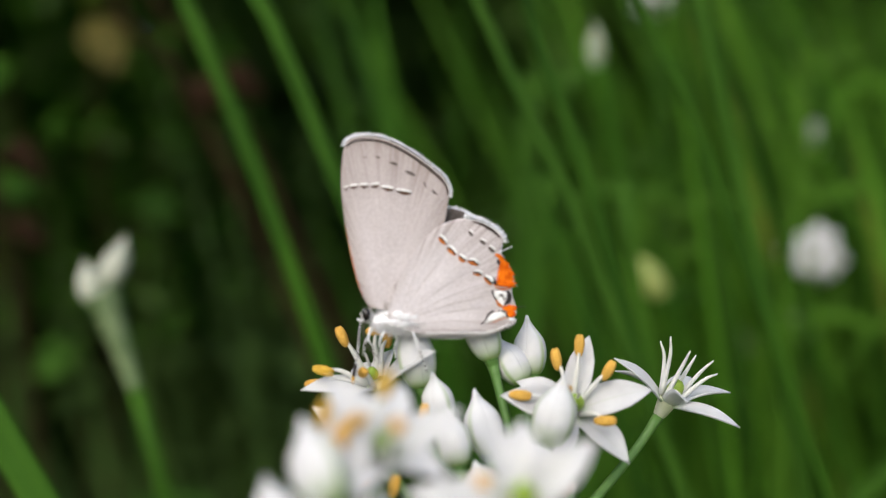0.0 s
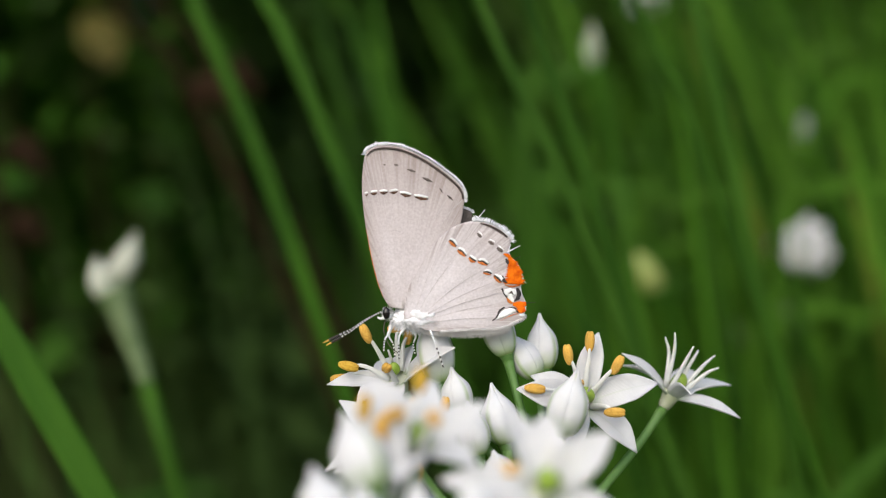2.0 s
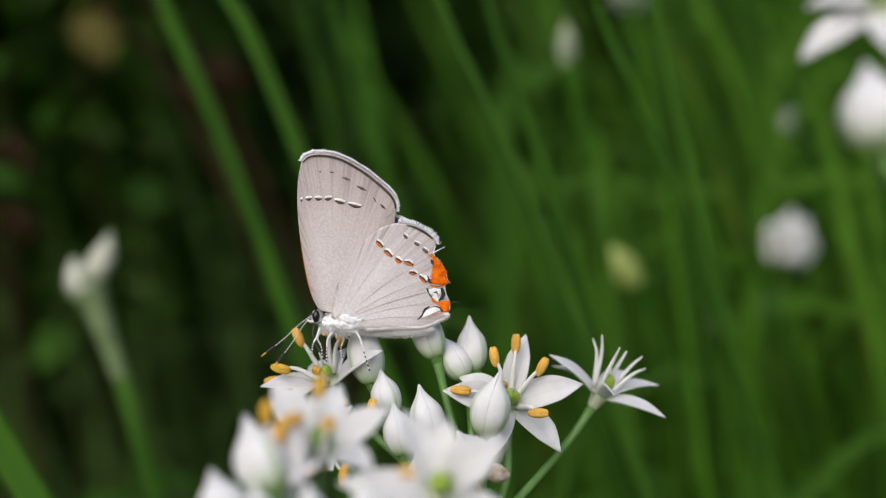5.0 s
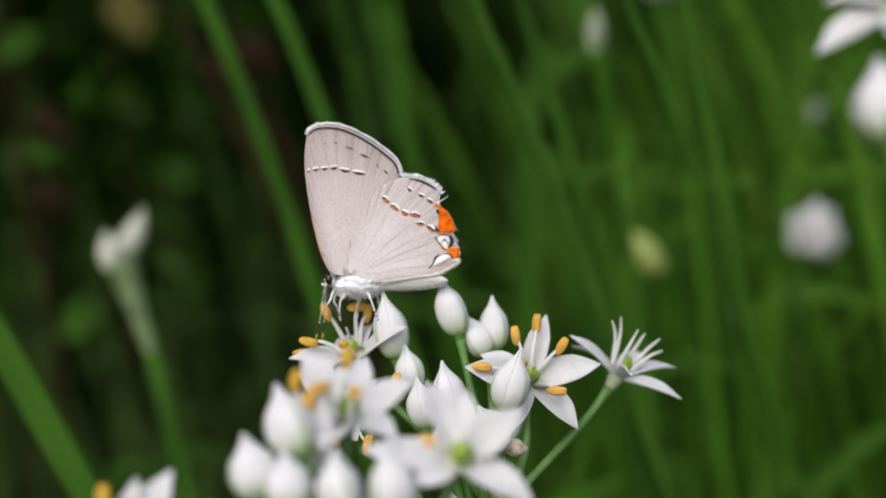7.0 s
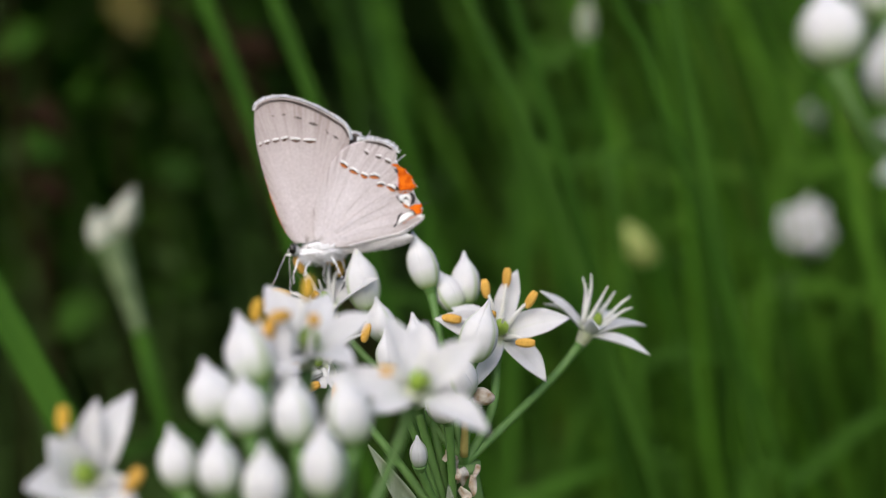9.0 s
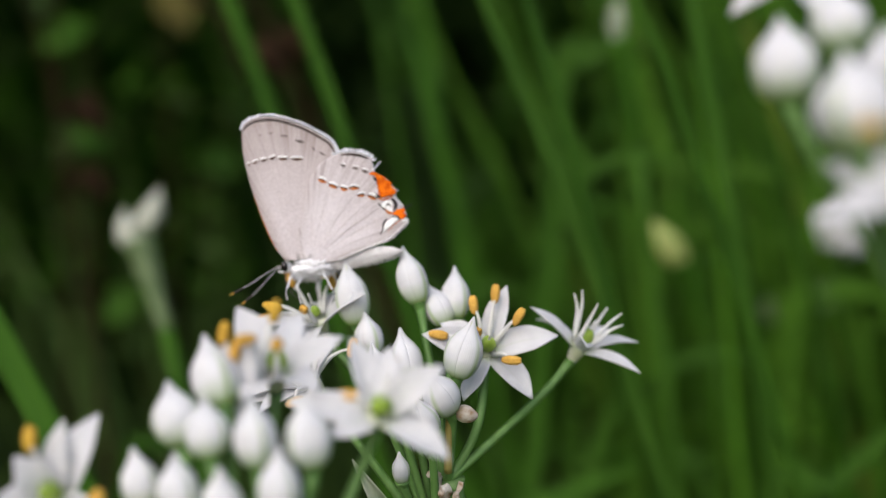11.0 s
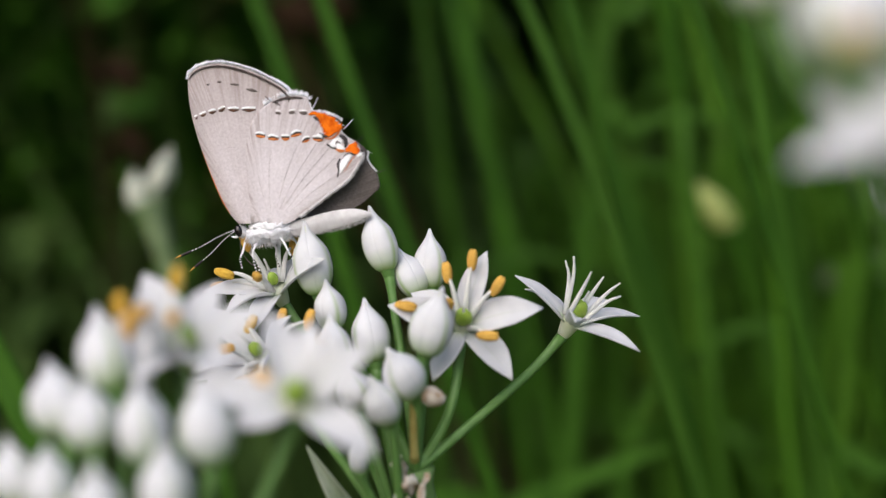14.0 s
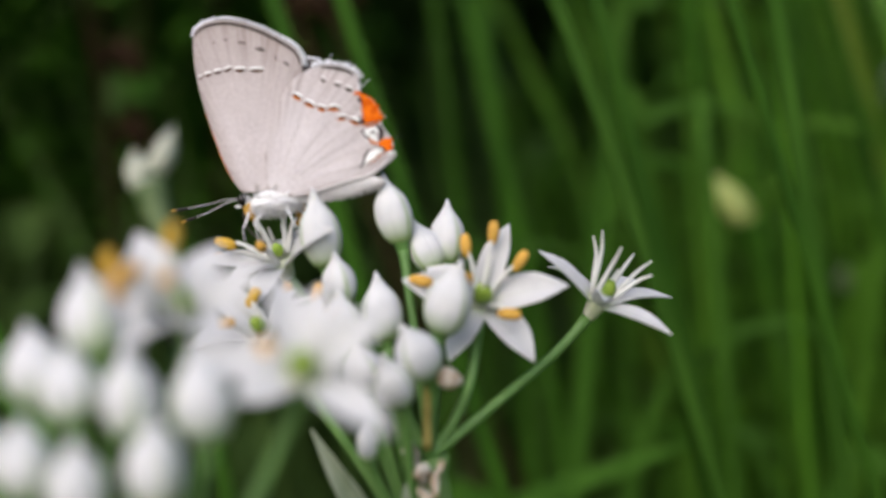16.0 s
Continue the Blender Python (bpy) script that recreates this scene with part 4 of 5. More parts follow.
blossom(front, (-2.851, -3.3, -0.741), (0.0, -0.75, 0.65),
        ((-2.815, -3.2, -0.252), (-2.602, -3.1, -0.218), (-3.087, -3.35, -0.491), (-2.444, -3.45, -0.898), (-2.765, -3.6, -1.047), (-3.182, -3.5, -0.793)),
        (((-3.005, -3.3, -0.378), (0, 0, 1), True), ((-2.464, -3.5, -0.733), (0.6, 0, 1), False)),
        JOINT_F, width=0.0027)
for tip, base, w, turn in (
    ((-1.952, -2.8, 0.305), (-1.743, -2.95, -0.177), 0.34, 0.2),
    ((-2.13, -3.05, 0.001), (-1.994, -3.1, -0.424), 0.33, 0.8),
    ((-1.841, -3.15, -0.082), (-1.762, -3.2, -0.479), 0.30, 0.5),
    ((-1.492, -3.2, -0.058), (-1.432, -3.2, -0.532), 0.29, 0.1),
    ((-1.154, -3.1, -0.045), (-1.08, -3.1, -0.554), 0.31, 0.9),
    ((-1.25, -3.4, -0.346), (-1.231, -3.35, -0.852), 0.28, 0.3),
    ((-2.314, -3.2, -0.441), (-2.211, -3.2, -0.851), 0.25, 0.6),
    ((-1.953, -3.4, -0.421), (-1.904, -3.4, -0.84), 0.27, 0.4),
    ((-1.62, -3.5, -0.477), (-1.611, -3.4, -0.957), 0.29, 0.7),
):
    bud(front, tip, base, w, JOINT_F, turn)
# an opening blossom: anthers showing over the half-closed petals
fx, fy, fz = (-1.694, -2.75, 0.311)
for at, old in (((fx - 0.13, fy, fz + 0.02), True), ((fx - 0.02, fy - 0.1, fz - 0.1), False), ((-1.46, -2.72, 0.5), True)):
    bm = bmesh.new()
    tube(bm, [C(fx, fy, fz - 0.6), C(*((Vector(at) + Vector((fx, fy, fz - 0.6))) / 2)), C(*at)], lambda s: 0.00040 - 0.00025 * s, 8, 7)
    fil = part("filament", bm, M_FILAMENT, front)
    bm = bmesh.new()
    ball(bm, C(*at), (0.00046, 0.00046, 0.00092), Vector((0.15, 0, 1)), 8, 10)
    part("anther", bm, M_ANTHER_Y if old else M_ANTHER, fil)
bm = bmesh.new()
petal(bm, C(fx, fy, fz - 0.6), C(fx + 0.02, fy, fz + 0.12), Vector((0.2, -1, 0.2)).normalized(), 0.0022)
part("petal", bm, M_PETAL, front)

# ---------------------------------------------------------------- the tall umbel close by, at the edge of view
JOINT_R = (2.586, -4, 0.672)
side = thing("chive_plant", C(JOINT_R[0] + 6, -3.4, -H), "tall garlic chive plant with large white buds and blossoms", "flower", "chive flower heads")
bm = bmesh.new()
tube(bm, [C(JOINT_R[0] + 6, -3.4, -H), C(JOINT_R[0] + 4.2, -3.6, -14), C(*JOINT_R)], lambda s: 0.0015 - 0.0002 * s, 20, 12)
part("stem", bm, M_STEM, side)
for tip, base, w, turn in (
    ((1.803, -3.85, 2.43), (1.86, -3.9, 1.934), 0.37, 0.3),
    ((2.033, -4.4, 2.145), (2.125, -4.4, 1.625), 0.45, 0.9),
    ((2.136, -3.7, 2.654), (2.195, -3.8, 2.246), 0.33, 0.5),
    ((2.328, -4.1, 2.341), (2.405, -4.1, 1.973), 0.33, 0.1),
):
    bud(side, tip, base, w, JOINT_R, turn)
open_blossom(side, (2.401, -4.6, 1.47), (-0.3, -0.35, 0.75), 0.60, 10, JOINT_R, 71, anthers=2, width=0.0028)
blossom(side, (2.067, -3.4, 2.963), (-0.3, -0.4, 0.7),
        ((1.6, -3.33, 2.55), (1.685, -3.2, 2.898), (2.06, -3.7, 2.495), (2.468, -3.5, 2.735), (2.433, -3.2, 3.296), (2.033, -3.1, 3.358)),
        (), JOINT_R, width=0.0028)

# ---------------------------------------------------------------- the butterfly, in millimetres from its wing hinge
# a millimetre scaled down so the butterfly keeps its size in the camera's view
MM = 0.000965


def outline(points, n=90):
    """A smooth line through points of the wing plane (millimetres along the body and up)."""
    return [Vector((p.x, p.y)) for p in curve([(x, z, 0) for x, z in points], n)]


def bulge(x, z, base, reach, gap, flare):
    """How far a closed wing stands off the middle plane: wide at the hinge, nearly touching at the rim."""
    r = min(1.2, math.hypot(x - base[0], z - base[1]) / reach)
    a = math.atan2(z - base[1], x - base[0])
    return gap + flare * max(0.0, 1 - r) ** 1.3 + 0.05 * r * math.sin(a * 17.0) + 0.16 * math.sin(math.pi * min(1, r))


def wing(name, rim, base, side, gap, flare, mat, parent, label, back=None, thick=0.05):
    """A wing blade fanned out from its hinge, pleated along the veins. side -1 faces the camera's start."""
    reach = max(math.hypot(p.x - base[0], p.y - base[1]) for p in rim)
    rows = 26
    bm = bmesh.new()
    uv = bm.loops.layers.uv.new("UVMap")

    def put(x, z, off):
        return Vector((x, side * bulge(x, z, base, reach, gap, flare) + off, z)) * MM

    layers = []
    for off in (0.0, -side * thick):
        lay = []
        for i in range(rows + 1):
            s = (i / rows) ** 0.8
            lay.append([bm.verts.new(put(base[0] + (p.x - base[0]) * s, base[1] + (p.y - base[1]) * s, off)) for p in rim] if i else [bm.verts.new(put(*base, off))])
        layers.append(lay)
    where = {}
    for lay in layers:
        for i, row in enumerate(lay):
            for j, v in enumerate(row):
                where[v] = (j / len(rim), (i / rows) ** 0.8)
    n = len(rim)
    for m, lay in enumerate(layers):
        for i in range(rows):
            for j in range(n - 1):
                q = (lay[0][0], lay[1][j], lay[1][j + 1]) if i == 0 else (lay[i][j], lay[i + 1][j], lay[i + 1][j + 1], lay[i][j + 1])
                f = bm.faces.new(q if m == 0 else q[::-1])
                f.material_index = m if back else 0
    for j in range(n - 1):
        bm.faces.new((layers[0][-1][j], layers[1][-1][j], layers[1][-1][j + 1], layers[0][-1][j + 1]))
    for j in (0, n - 1):
        for i in range(rows):
            a, b = layers[0][i][j if i else 0], layers[0][i + 1][j]
            c, d = layers[1][i][j if i else 0], layers[1][i + 1][j]
            bm.faces.new((a, b, d, c))
    for f in bm.faces:
        for loop in f.loops:
            loop[uv].uv = where[loop.vert]
    ob = part(name, bm, (mat, back) if back else mat, parent, label)
    ob["reach"] = reach
    return ob, lambda x, z, up=0.03: put(x, z, side * up)


def patch(bm, put, points, widths, up=0.03, n=10, cols=4, jag=0.10):
    """A band of coloured scales along a line on a wing."""
    line = curve([(x, z, 0) for x, z in points], n)
    grid = []
    for i, q in enumerate(line):
        way = (line[min(i + 1, n)] - line[max(i - 1, 0)])
        way = Vector((way.x, way.y)).normalized()
        s = i / n * (len(widths) - 1)
        k = min(int(s), len(widths) - 2)
        w = widths[k] + (widths[k + 1] - widths[k]) * (s - k)
        w *= 1 + jag * math.sin(i * 2.3 + q.x * 9)
        grid.append([put(q.x - way.y * w * f, q.y + way.x * w * f, up) for f in (c / cols - 0.5 for c in range(cols + 1))])
    sheet(bm, grid, 0.022 * MM)


def fringe(put, rim_line, start, stop, length, width, seed, inward=0.0):
    """Fine white scale hairs standing out from a stretch of the rim."""
    rnd = random.Random(seed)
    bm = bmesh.new()
    pts = rim_line[int(start * (len(rim_line) - 1)):int(stop * (len(rim_line) - 1)) + 1]
    for a, b in zip(pts, pts[1:]):
        d = (b - a)
        out = Vector((-d.y, d.x)).normalized()
        m = max(2, int(d.length / (width * 0.42)))
        for k in range(m):
            q = a + d * ((k + rnd.random()) / m)
            ln = length * rnd.uniform(0.62, 1.0) * (1.0 + 0.08 * math.sin(q.x * 6.1 + q.y * 4.3)) * (1.25 if rnd.random() < 0.12 else 1.0)
            lean = d.normalized() * rnd.uniform(-0.20, 0.30)
            e = q + (out + lean) * ln
            q = q - out * inward
            w = d.normalized() * (width * 0.5)
            y = rnd.uniform(-0.03, 0.03)
            ps = [put(p.x, p.y, 0.0) + Vector((0, y * MM, 0)) for p in (q - w, q + w, e + w * 0.7, e - w * 0.7)]
            ps2 = [p + Vector((0, 0.02 * MM, 0)) for p in ps]
            v = [bm.verts.new(p) for p in ps + ps2]
            for f in ((0, 1, 2, 3), (7, 6, 5, 4), (0, 4, 5, 1), (1, 5, 6, 2), (2, 6, 7, 3), (3, 7, 4, 0)):
                bm.faces.new([v[i] for i in f])
    return bm


fly = thing("butterfly", Vector((0, 0, 0)), "pale grey hairstreak butterfly with orange-spotted closed wings, feeding", "butterfly")
FORE = [(-1.66, 0.12), (-2.41, 1.39), (-2.95, 3), (-3.49, 5.15), (-3.92, 7.3), (-4.24, 9.46), (-4.37, 11.47), (-4.29, 13.09), (-4.08, 14.27), (-3.59, 14.75), (-2.73, 15.02),
        (-1.17, 14.97), (0.44, 14.43), (2.03, 13.6), (3.37, 12.66), (4.42, 11.82), (4.96, 11.1), (5.15, 10.29), (5.07, 9.64),
        (4.8, 7.98), (3.72, 4.75), (2.38, 2.06), (1.03, 0.12)]
HIND = [(-0.04, 0.17), (-0.1, 1.52), (0.12, 3.13), (0.71, 4.53), (1.52, 6.25), (2.51, 7.87), (3.72, 9.08), (4.96, 9.65), (5.7, 9.78), (6.5, 9.76),
        (7.4, 9.55), (8.4, 9.08), (9.15, 8.48), (9.12, 8.0), (9.02, 7.4), (9.2, 6.85), (9.85, 6.3), (10.3, 5.6), (10.62, 4.75), (10.42, 4.2),
        (10.66, 3.4), (11.08, 2.65), (11.1, 1.95), (11.0, 1.35), (10.0, 0.72), (8.7, 0.12), (6.8, -0.12), (4.6, -0.45), (2.4, -0.7), (0.82, -0.17)]
fore_rim, hind_rim = outline(FORE, 110), outline(HIND, 120)
F_BASE, H_BASE = (-0.31, -0.04), (0.39, 0.17)
PIVOT = Vector((0.44, 0.0, 0.31)) * MM


def shift_origin(ob, p):
    ob.data.transform(Matrix.Translation(-p))
    ob.location = p


fore_near, put_f = wing("forewing", fore_rim, F_BASE, -1, 0.16, 0.65, M_WING, fly, "pale grey forewing with a white-edged dark dash line", M_WING_D)
fore_far, put_ff = wing("forewing", fore_rim, F_BASE, 1, 0.12, 0.50, M_WING, fly, "far forewing pressed against the near one", M_WING_D)
hind_near, put_h = wing("hindwing", hind_rim, H_BASE, -1, 0.40, 0.55, M_WING_H, fly, "whitish hindwing with orange patches and thin tails", M_WING_D)
hind_far_rim = [Vector(H_BASE) + (p - Vector(H_BASE)) * (0.955 if k < 60 else 1.0 if k > 75 else 0.955 + 0.003 * (k - 60)) for k, p in enumerate(hind_rim)]
hind_far, put_hf = wing("hindwing", hind_far_rim, H_BASE, 1, 0.36, 0.45, M_WING_H, fly, "far hindwing showing its dark grey inside", M_WING_D)
shift_origin(hind_near, PIVOT)
shift_origin(hind_far, PIVOT)

part("fringe", fringe(put_f, fore_rim, 0.36, 0.80, 0.32, 0.060, 1, 0.04), M_FRINGE, fore_near, "white hairy wing fringe")
part("fringe", fringe(put_ff, fore_rim, 0.36, 0.80, 0.30, 0.075, 2, 0.06), M_FRINGE, fore_far)
part("fringe", fringe(put_h, hind_rim, 0.26, 0.435, 0.46, 0.050, 3, 0.04), M_FRINGE, hind_near, "white hairy wing fringe")
part("fringe", fringe(put_h, hind_rim, 0.45, 0.76, 0.09, 0.05, 4), M_FRINGE, hind_near)
part("fringe", fringe(put_h, hind_rim, 0.78, 0.95, 0.30, 0.030, 5, 0.1), M_ABDOMEN, hind_near, "fine pale hairs along the inner margin")
part("fringe", fringe(put_hf, hind_far_rim, 0.30, 0.43, 0.28, 0.06, 6, 0.04), M_FRINGE, hind_far)
part("fringe", fringe(put_hf, hind_far_rim, 0.62, 0.72, 0.20, 0.05, 7), M_WHITE, hind_far)


def mark(name, parent, mat, put, points, widths, up=0.035, n=10, jag=0.10):
    bm = bmesh.new()
    patch(bm, put, points, widths, up, n, jag=jag)
    return part(name, bm, mat, parent)


# the rim's dark line and the orange-tinted front edge of the forewing
inner = [p + (Vector(F_BASE) - p).normalized() * 0.30 for p in fore_rim]
mark("rim_line", fore_near, M_BROWN, put_f, [tuple(inner[k]) for k in range(40, 88, 4)], (0.10, 0.18, 0.21, 0.22, 0.15), 0.10, 60)
outer = [p + (p - Vector(F_BASE)).normalized() * 0.10 for p in fore_rim]
mark("fringe_line", fore_near, M_GREY, put_f, [tuple(outer[k]) for k in range(52, 84, 4)], (0.02, 0.05, 0.06, 0.03), 0.09, 48)
mark("front_edge", fore_near, M_RUST, put_f, [tuple(fore_rim[k]) for k in range(4, 24, 4)], (0.03, 0.07, 0.06, 0.02), 0.01, 24)
hin = [p + (Vector(H_BASE) - p).normalized() * 0.20 for p in hind_rim]
mark("rim_line", hind_near, M_BROWN, put_h, [tuple(hin[k]) for k in range(36, 50, 3)], (0.07, 0.20, 0.23, 0.14), 0.09, 20)
for a, b, w in (((-4.08, 10.42), (-3.81, 10.5), 0.7), ((-3.57, 10.56), (-2.95, 10.67), 0.9), ((-2.73, 10.69), (-2.01, 10.72), 1), ((-1.82, 10.69), (-1.07, 10.83), 1), ((-0.85, 10.61), (0.17, 10.45), 1.1), ((0.44, 10.37), (1.73, 10.18), 1.1), ):
    mark("white_dash", fore_near, M_WHITE, put_f, ((a[0], a[1] + 0.10), ((a[0] + b[0]) / 2, (a[1] + b[1]) / 2 + 0.15), (b[0], b[1] + 0.10)), (0.16 * w, 0.19 * w, 0.16 * w), 0.045)
    mark("dark_dash", fore_near, M_DASH, put_f, ((a[0] + 0.04, a[1] - 0.03), ((a[0] + b[0]) / 2, (a[1] + b[1]) / 2 - 0.13), (b[0] - 0.02, b[1] - 0.05)), (0.08 * w, 0.25 * w, 0.09 * w), 0.033)
for a, b, w in (((-2.46, 13.22), (-2.2, 13.19), 0.6), ((-1.44, 13.25), (-1.01, 13.19), 0.7), ((-0.23, 12.84), (0.55, 12.63), 1), ((1.19, 12.12), (2.11, 11.74), 1.4), ((2.78, 11.2), (3.13, 10.67), 0.6), ((3.51, 10.53), (4.05, 10.07), 1), ):
    mark("dusky_dash", fore_near, M_GREY, put_f, (a, b), (0.05 * w, 0.21 * w, 0.05 * w), 0.06)
for a, b, c, w in (((3.42, 7.82), (3.78, 7.62), (4.12, 7.33), 1), ((4.28, 7.02), (4.66, 6.87), (5.1, 6.52), 1), ((5.4, 6.45), (5.7, 6.25), (6.06, 6.12), 1), ((6.25, 6.14), (6.72, 6.12), (7.2, 5.92), 1), ((6.87, 5.19), (7.28, 5.2), (7.63, 5.09), 0.7), ((7.88, 4.96), (8.3, 4.69), (8.68, 4.43), 0.9)):
    mark("white_dash", hind_near, M_WHITE, put_h, tuple((p[0] + 0.06, p[1] + q) for p, q in ((a, 0.12), (b, 0.20), (c, 0.10))), (0.17 * w, 0.22 * w, 0.16 * w), 0.050)
    mark("dark_dash", hind_near, M_BLACK, put_h, (a, b, c), (0.16 * w, 0.24 * w, 0.16 * w), 0.036)
    mark("orange_dash", hind_near, M_RUST, put_h, tuple((p[0] - 0.05, p[1] - q) for p, q in ((a, 0.10), (b, 0.19), (c, 0.12))), (0.10 * w, 0.27 * w, 0.08 * w), 0.042)
for a, b, w in (((5.95, 8.68), (6.36, 8.33), 0.9), ((7.05, 8.03), (7.6, 7.8), 1), ((7.9, 7.55), (8.48, 7.2), 1.1), ):
    mark("dusky_spot", hind_near, M_GREY, put_h, (a, b), (0.14 * w, 0.32 * w, 0.15 * w), 0.035)
    mark("white_spot", hind_near, M_WHITE, put_h, ((a[0] + 0.08, a[1] + 0.22), (b[0] + 0.08, b[1] + 0.22)), (0.06 * w, 0.13 * w, 0.06 * w), 0.035)
for name, mat, pts, widths, up in (
    ("orange_patch", M_ORANGE, ((9.12, 6.85), (9.5, 6.1), (9.75, 5.3), (9.82, 4.32)), (0.25, 0.75, 1.25, 1.55, 1.75), 0.045),
    ("orange_patch", M_ORANGE, ((10.0, 4.55), (10.4, 4.62), (10.85, 4.82)), (0.5, 0.45, 0.04), 0.055),
    ("orange_patch", M_ORANGE, ((9.9, 5.45), (10.25, 5.48), (10.55, 5.62)), (0.6, 0.5, 0.04), 0.052),
    ("orange_patch", M_ORANGE, ((9.3, 6.4), (9.7, 6.33), (10.0, 6.42)), (0.5, 0.35, 0.05), 0.050),
    ("orange_patch", M_ORANGE, ((8.55, 7.02), (8.85, 6.95), (9.2, 6.82)), (0.08, 0.3, 0.3), 0.056),
    ("rust_mark", M_RUST, ((8.95, 4.2), (9.6, 4.08), (10.4, 4.3)), (0.08, 0.2, 0.1), 0.066),
    ("black_mark", M_BLACK, ((8.82, 6.62), (8.98, 6.38), (9.1, 6.1)), (0.10, 0.34, 0.10), 0.065),
    ("black_mark", M_BLACK, ((8.62, 5.02), (8.82, 4.62), (9.15, 4.38)), (0.12, 0.34, 0.10), 0.065),
    ("white_mark", M_WHITE, ((8.2, 4.98), (8.45, 4.92), (8.7, 4.68)), (0.12, 0.26, 0.16), 0.075),
    ("black_mark", M_BLACK, ((8.72, 3.85), (8.88, 3.52), (9.1, 3.2), (9.4, 2.95)), (0.16, 0.14, 0.12, 0.2), 0.050),
    ("white_mark", M_WHITE, ((8.95, 3.6), (9.5, 3.52), (10.1, 3.6)), (0.35, 0.85, 0.45), 0.055),
    ("white_mark", M_WHITE, ((9.45, 3.2), (9.75, 2.9), (10.0, 2.72)), (0.5, 0.4, 0.12), 0.058),
    ("grey_mark", M_GREY, ((9.4, 3.42), (9.65, 3.55), (9.85, 3.35)), (0.06, 0.22, 0.08), 0.070),
    ("black_mark", M_BLACK, ((10.12, 4.0), (10.38, 3.55), (10.3, 3.1), (10.0, 2.75)), (0.22, 0.40, 0.38, 0.10), 0.078),
    ("rust_mark", M_RUST, ((9.25, 3.02), (9.5, 2.72), (9.85, 2.52)), (0.10, 0.28, 0.14), 0.080),
    ("orange_patch", M_ORANGE, ((9.9, 2.48), (10.5, 2.45), (11.15, 2.62)), (0.25, 0.75, 0.35), 0.060),
    ("orange_patch", M_ORANGE, ((10.35, 2.05), (10.75, 2.0), (11.1, 2.12)), (0.4, 0.6, 0.35), 0.065),
    ("white_mark", M_WHITE, ((8.45, 0.95), (9.2, 1.55), (10.25, 2.08)), (0.12, 0.6, 0.45), 0.045),
    ("white_mark", M_WHITE, ((10.6, 1.55), (10.9, 1.55), (11.1, 1.52)), (0.15, 0.35, 0.2), 0.050),
    ("black_mark", M_BLACK, ((8.12, 0.75), (8.52, 1.2), (8.72, 1.75), (9.15, 2.12)), (0.08, 0.15, 0.20, 0.12), 0.070),
    ("black_mark", M_BLACK, ((9.5, 2.16), (10.1, 2.12), (10.5, 1.72)), (0.06, 0.14, 0.15), 0.072),
    ("rust_mark", M_RUST, ((8.9, 0.85), (9.8, 1.4), (10.5, 1.68)), (0.02, 0.08, 0.05), 0.060),
):
    mark(name, hind_near, mat, put_h, pts, widths, up, 26 if mat is M_ORANGE else 14, 0.24 if mat is M_ORANGE else 0.14)
# veins drawn as fine dusky ridges
for put, owner, lines in ((put_h, hind_near, (((1.9, 1.0), (6.3, 5.1), 1.2), ((2.1, 0.85), (8.0, 4.4), 1.7), ((2.3, 0.7), (8.6, 3.4), 1.8), ((2.5, 0.45), (8.8, 2.4), 1.8), ((2.8, 0.15), (8.4, 1.0), 1.3), ((1.3, 1.2), (4.26, 6.4), 0.9), ((1.03, 1.52), (2.9, 7.3), 0.8))),
                          (put_f, fore_near, (((1.6, 6.6), (4.09, 11.07), 1.5), ((2.9, 7.6), (5.0, 10.2), 1.3), ((-1.75, 7.02), (-0.7, 7.05), 1.6)))):
    for a, b, w in lines:
        mid = ((a[0] + b[0]) / 2 - 0.10, (a[1] + b[1]) / 2 + 0.14)
        mark("vein", owner, M_VEIN, put, (a, mid, b), (0.02 * w, 0.05 * w, 0.02 * w), 0.020, 14)
for owner, put, sgn in ((hind_near, put_h, -1), (hind_far, put_hf, 1)):
    for pts, r in ((((11.0, 2.6), (11.4, 2.74), (12.05, 2.85)), 0.06), (((8.9, 7.2), (9.4, 7.52), (10.05, 7.95)), 0.06), (((10.5, 4.75), (10.75, 4.68), (11.0, 4.52)), 0.05)):
        bm = bmesh.new()
        tube(bm, [put(x, z, 0) for x, z in pts], lambda s: r * MM * (1 - 0.6 * s), 8, 6)
        part("tail", bm, M_BLACK if pts[0][1] < 4 else M_FRINGE, owner, "thin hair-like wing tail")


def hairs(bm, centre, radii, count, length, seed, way=None, spread=0.8, width=0.045):
    rnd = random.Random(seed)
    for _ in range(count):
        d = Vector((rnd.gauss(0, 1), rnd.gauss(0, 1), rnd.gauss(0, 1))).normalized()
        if way is not None and d.dot(Vector(way)) < -0.1:
            d = -d
        p = Vector((centre[0] + radii[0] * d.x, centre[1] + radii[1] * d.y, centre[2] + radii[2] * d.z))
        out = (d + Vector((0.5, 0, -0.45)) * spread).normalized() * length * rnd.uniform(0.5, 1.2)
        s = out.cross(Vector((rnd.random(), rnd.random(), rnd.random()))).normalized() * width
        a, b, c = (bm.verts.new(q * MM) for q in (p - s, p + s, p + out))
        e = bm.verts.new((p + out * 0.4 + out.cross(s).normalized() * width) * MM)
        for f in ((a, b, e), (b, c, e), (c, a, e)):
            bm.faces.new(f)


# body
bm = bmesh.new()
T = (1.0, 0, -1.12)
ball(bm, Vector(T) * MM, (0.98 * MM, 1.02 * MM, 2.4 * MM), Vector((1, 0, -0.03)), 44, 60)
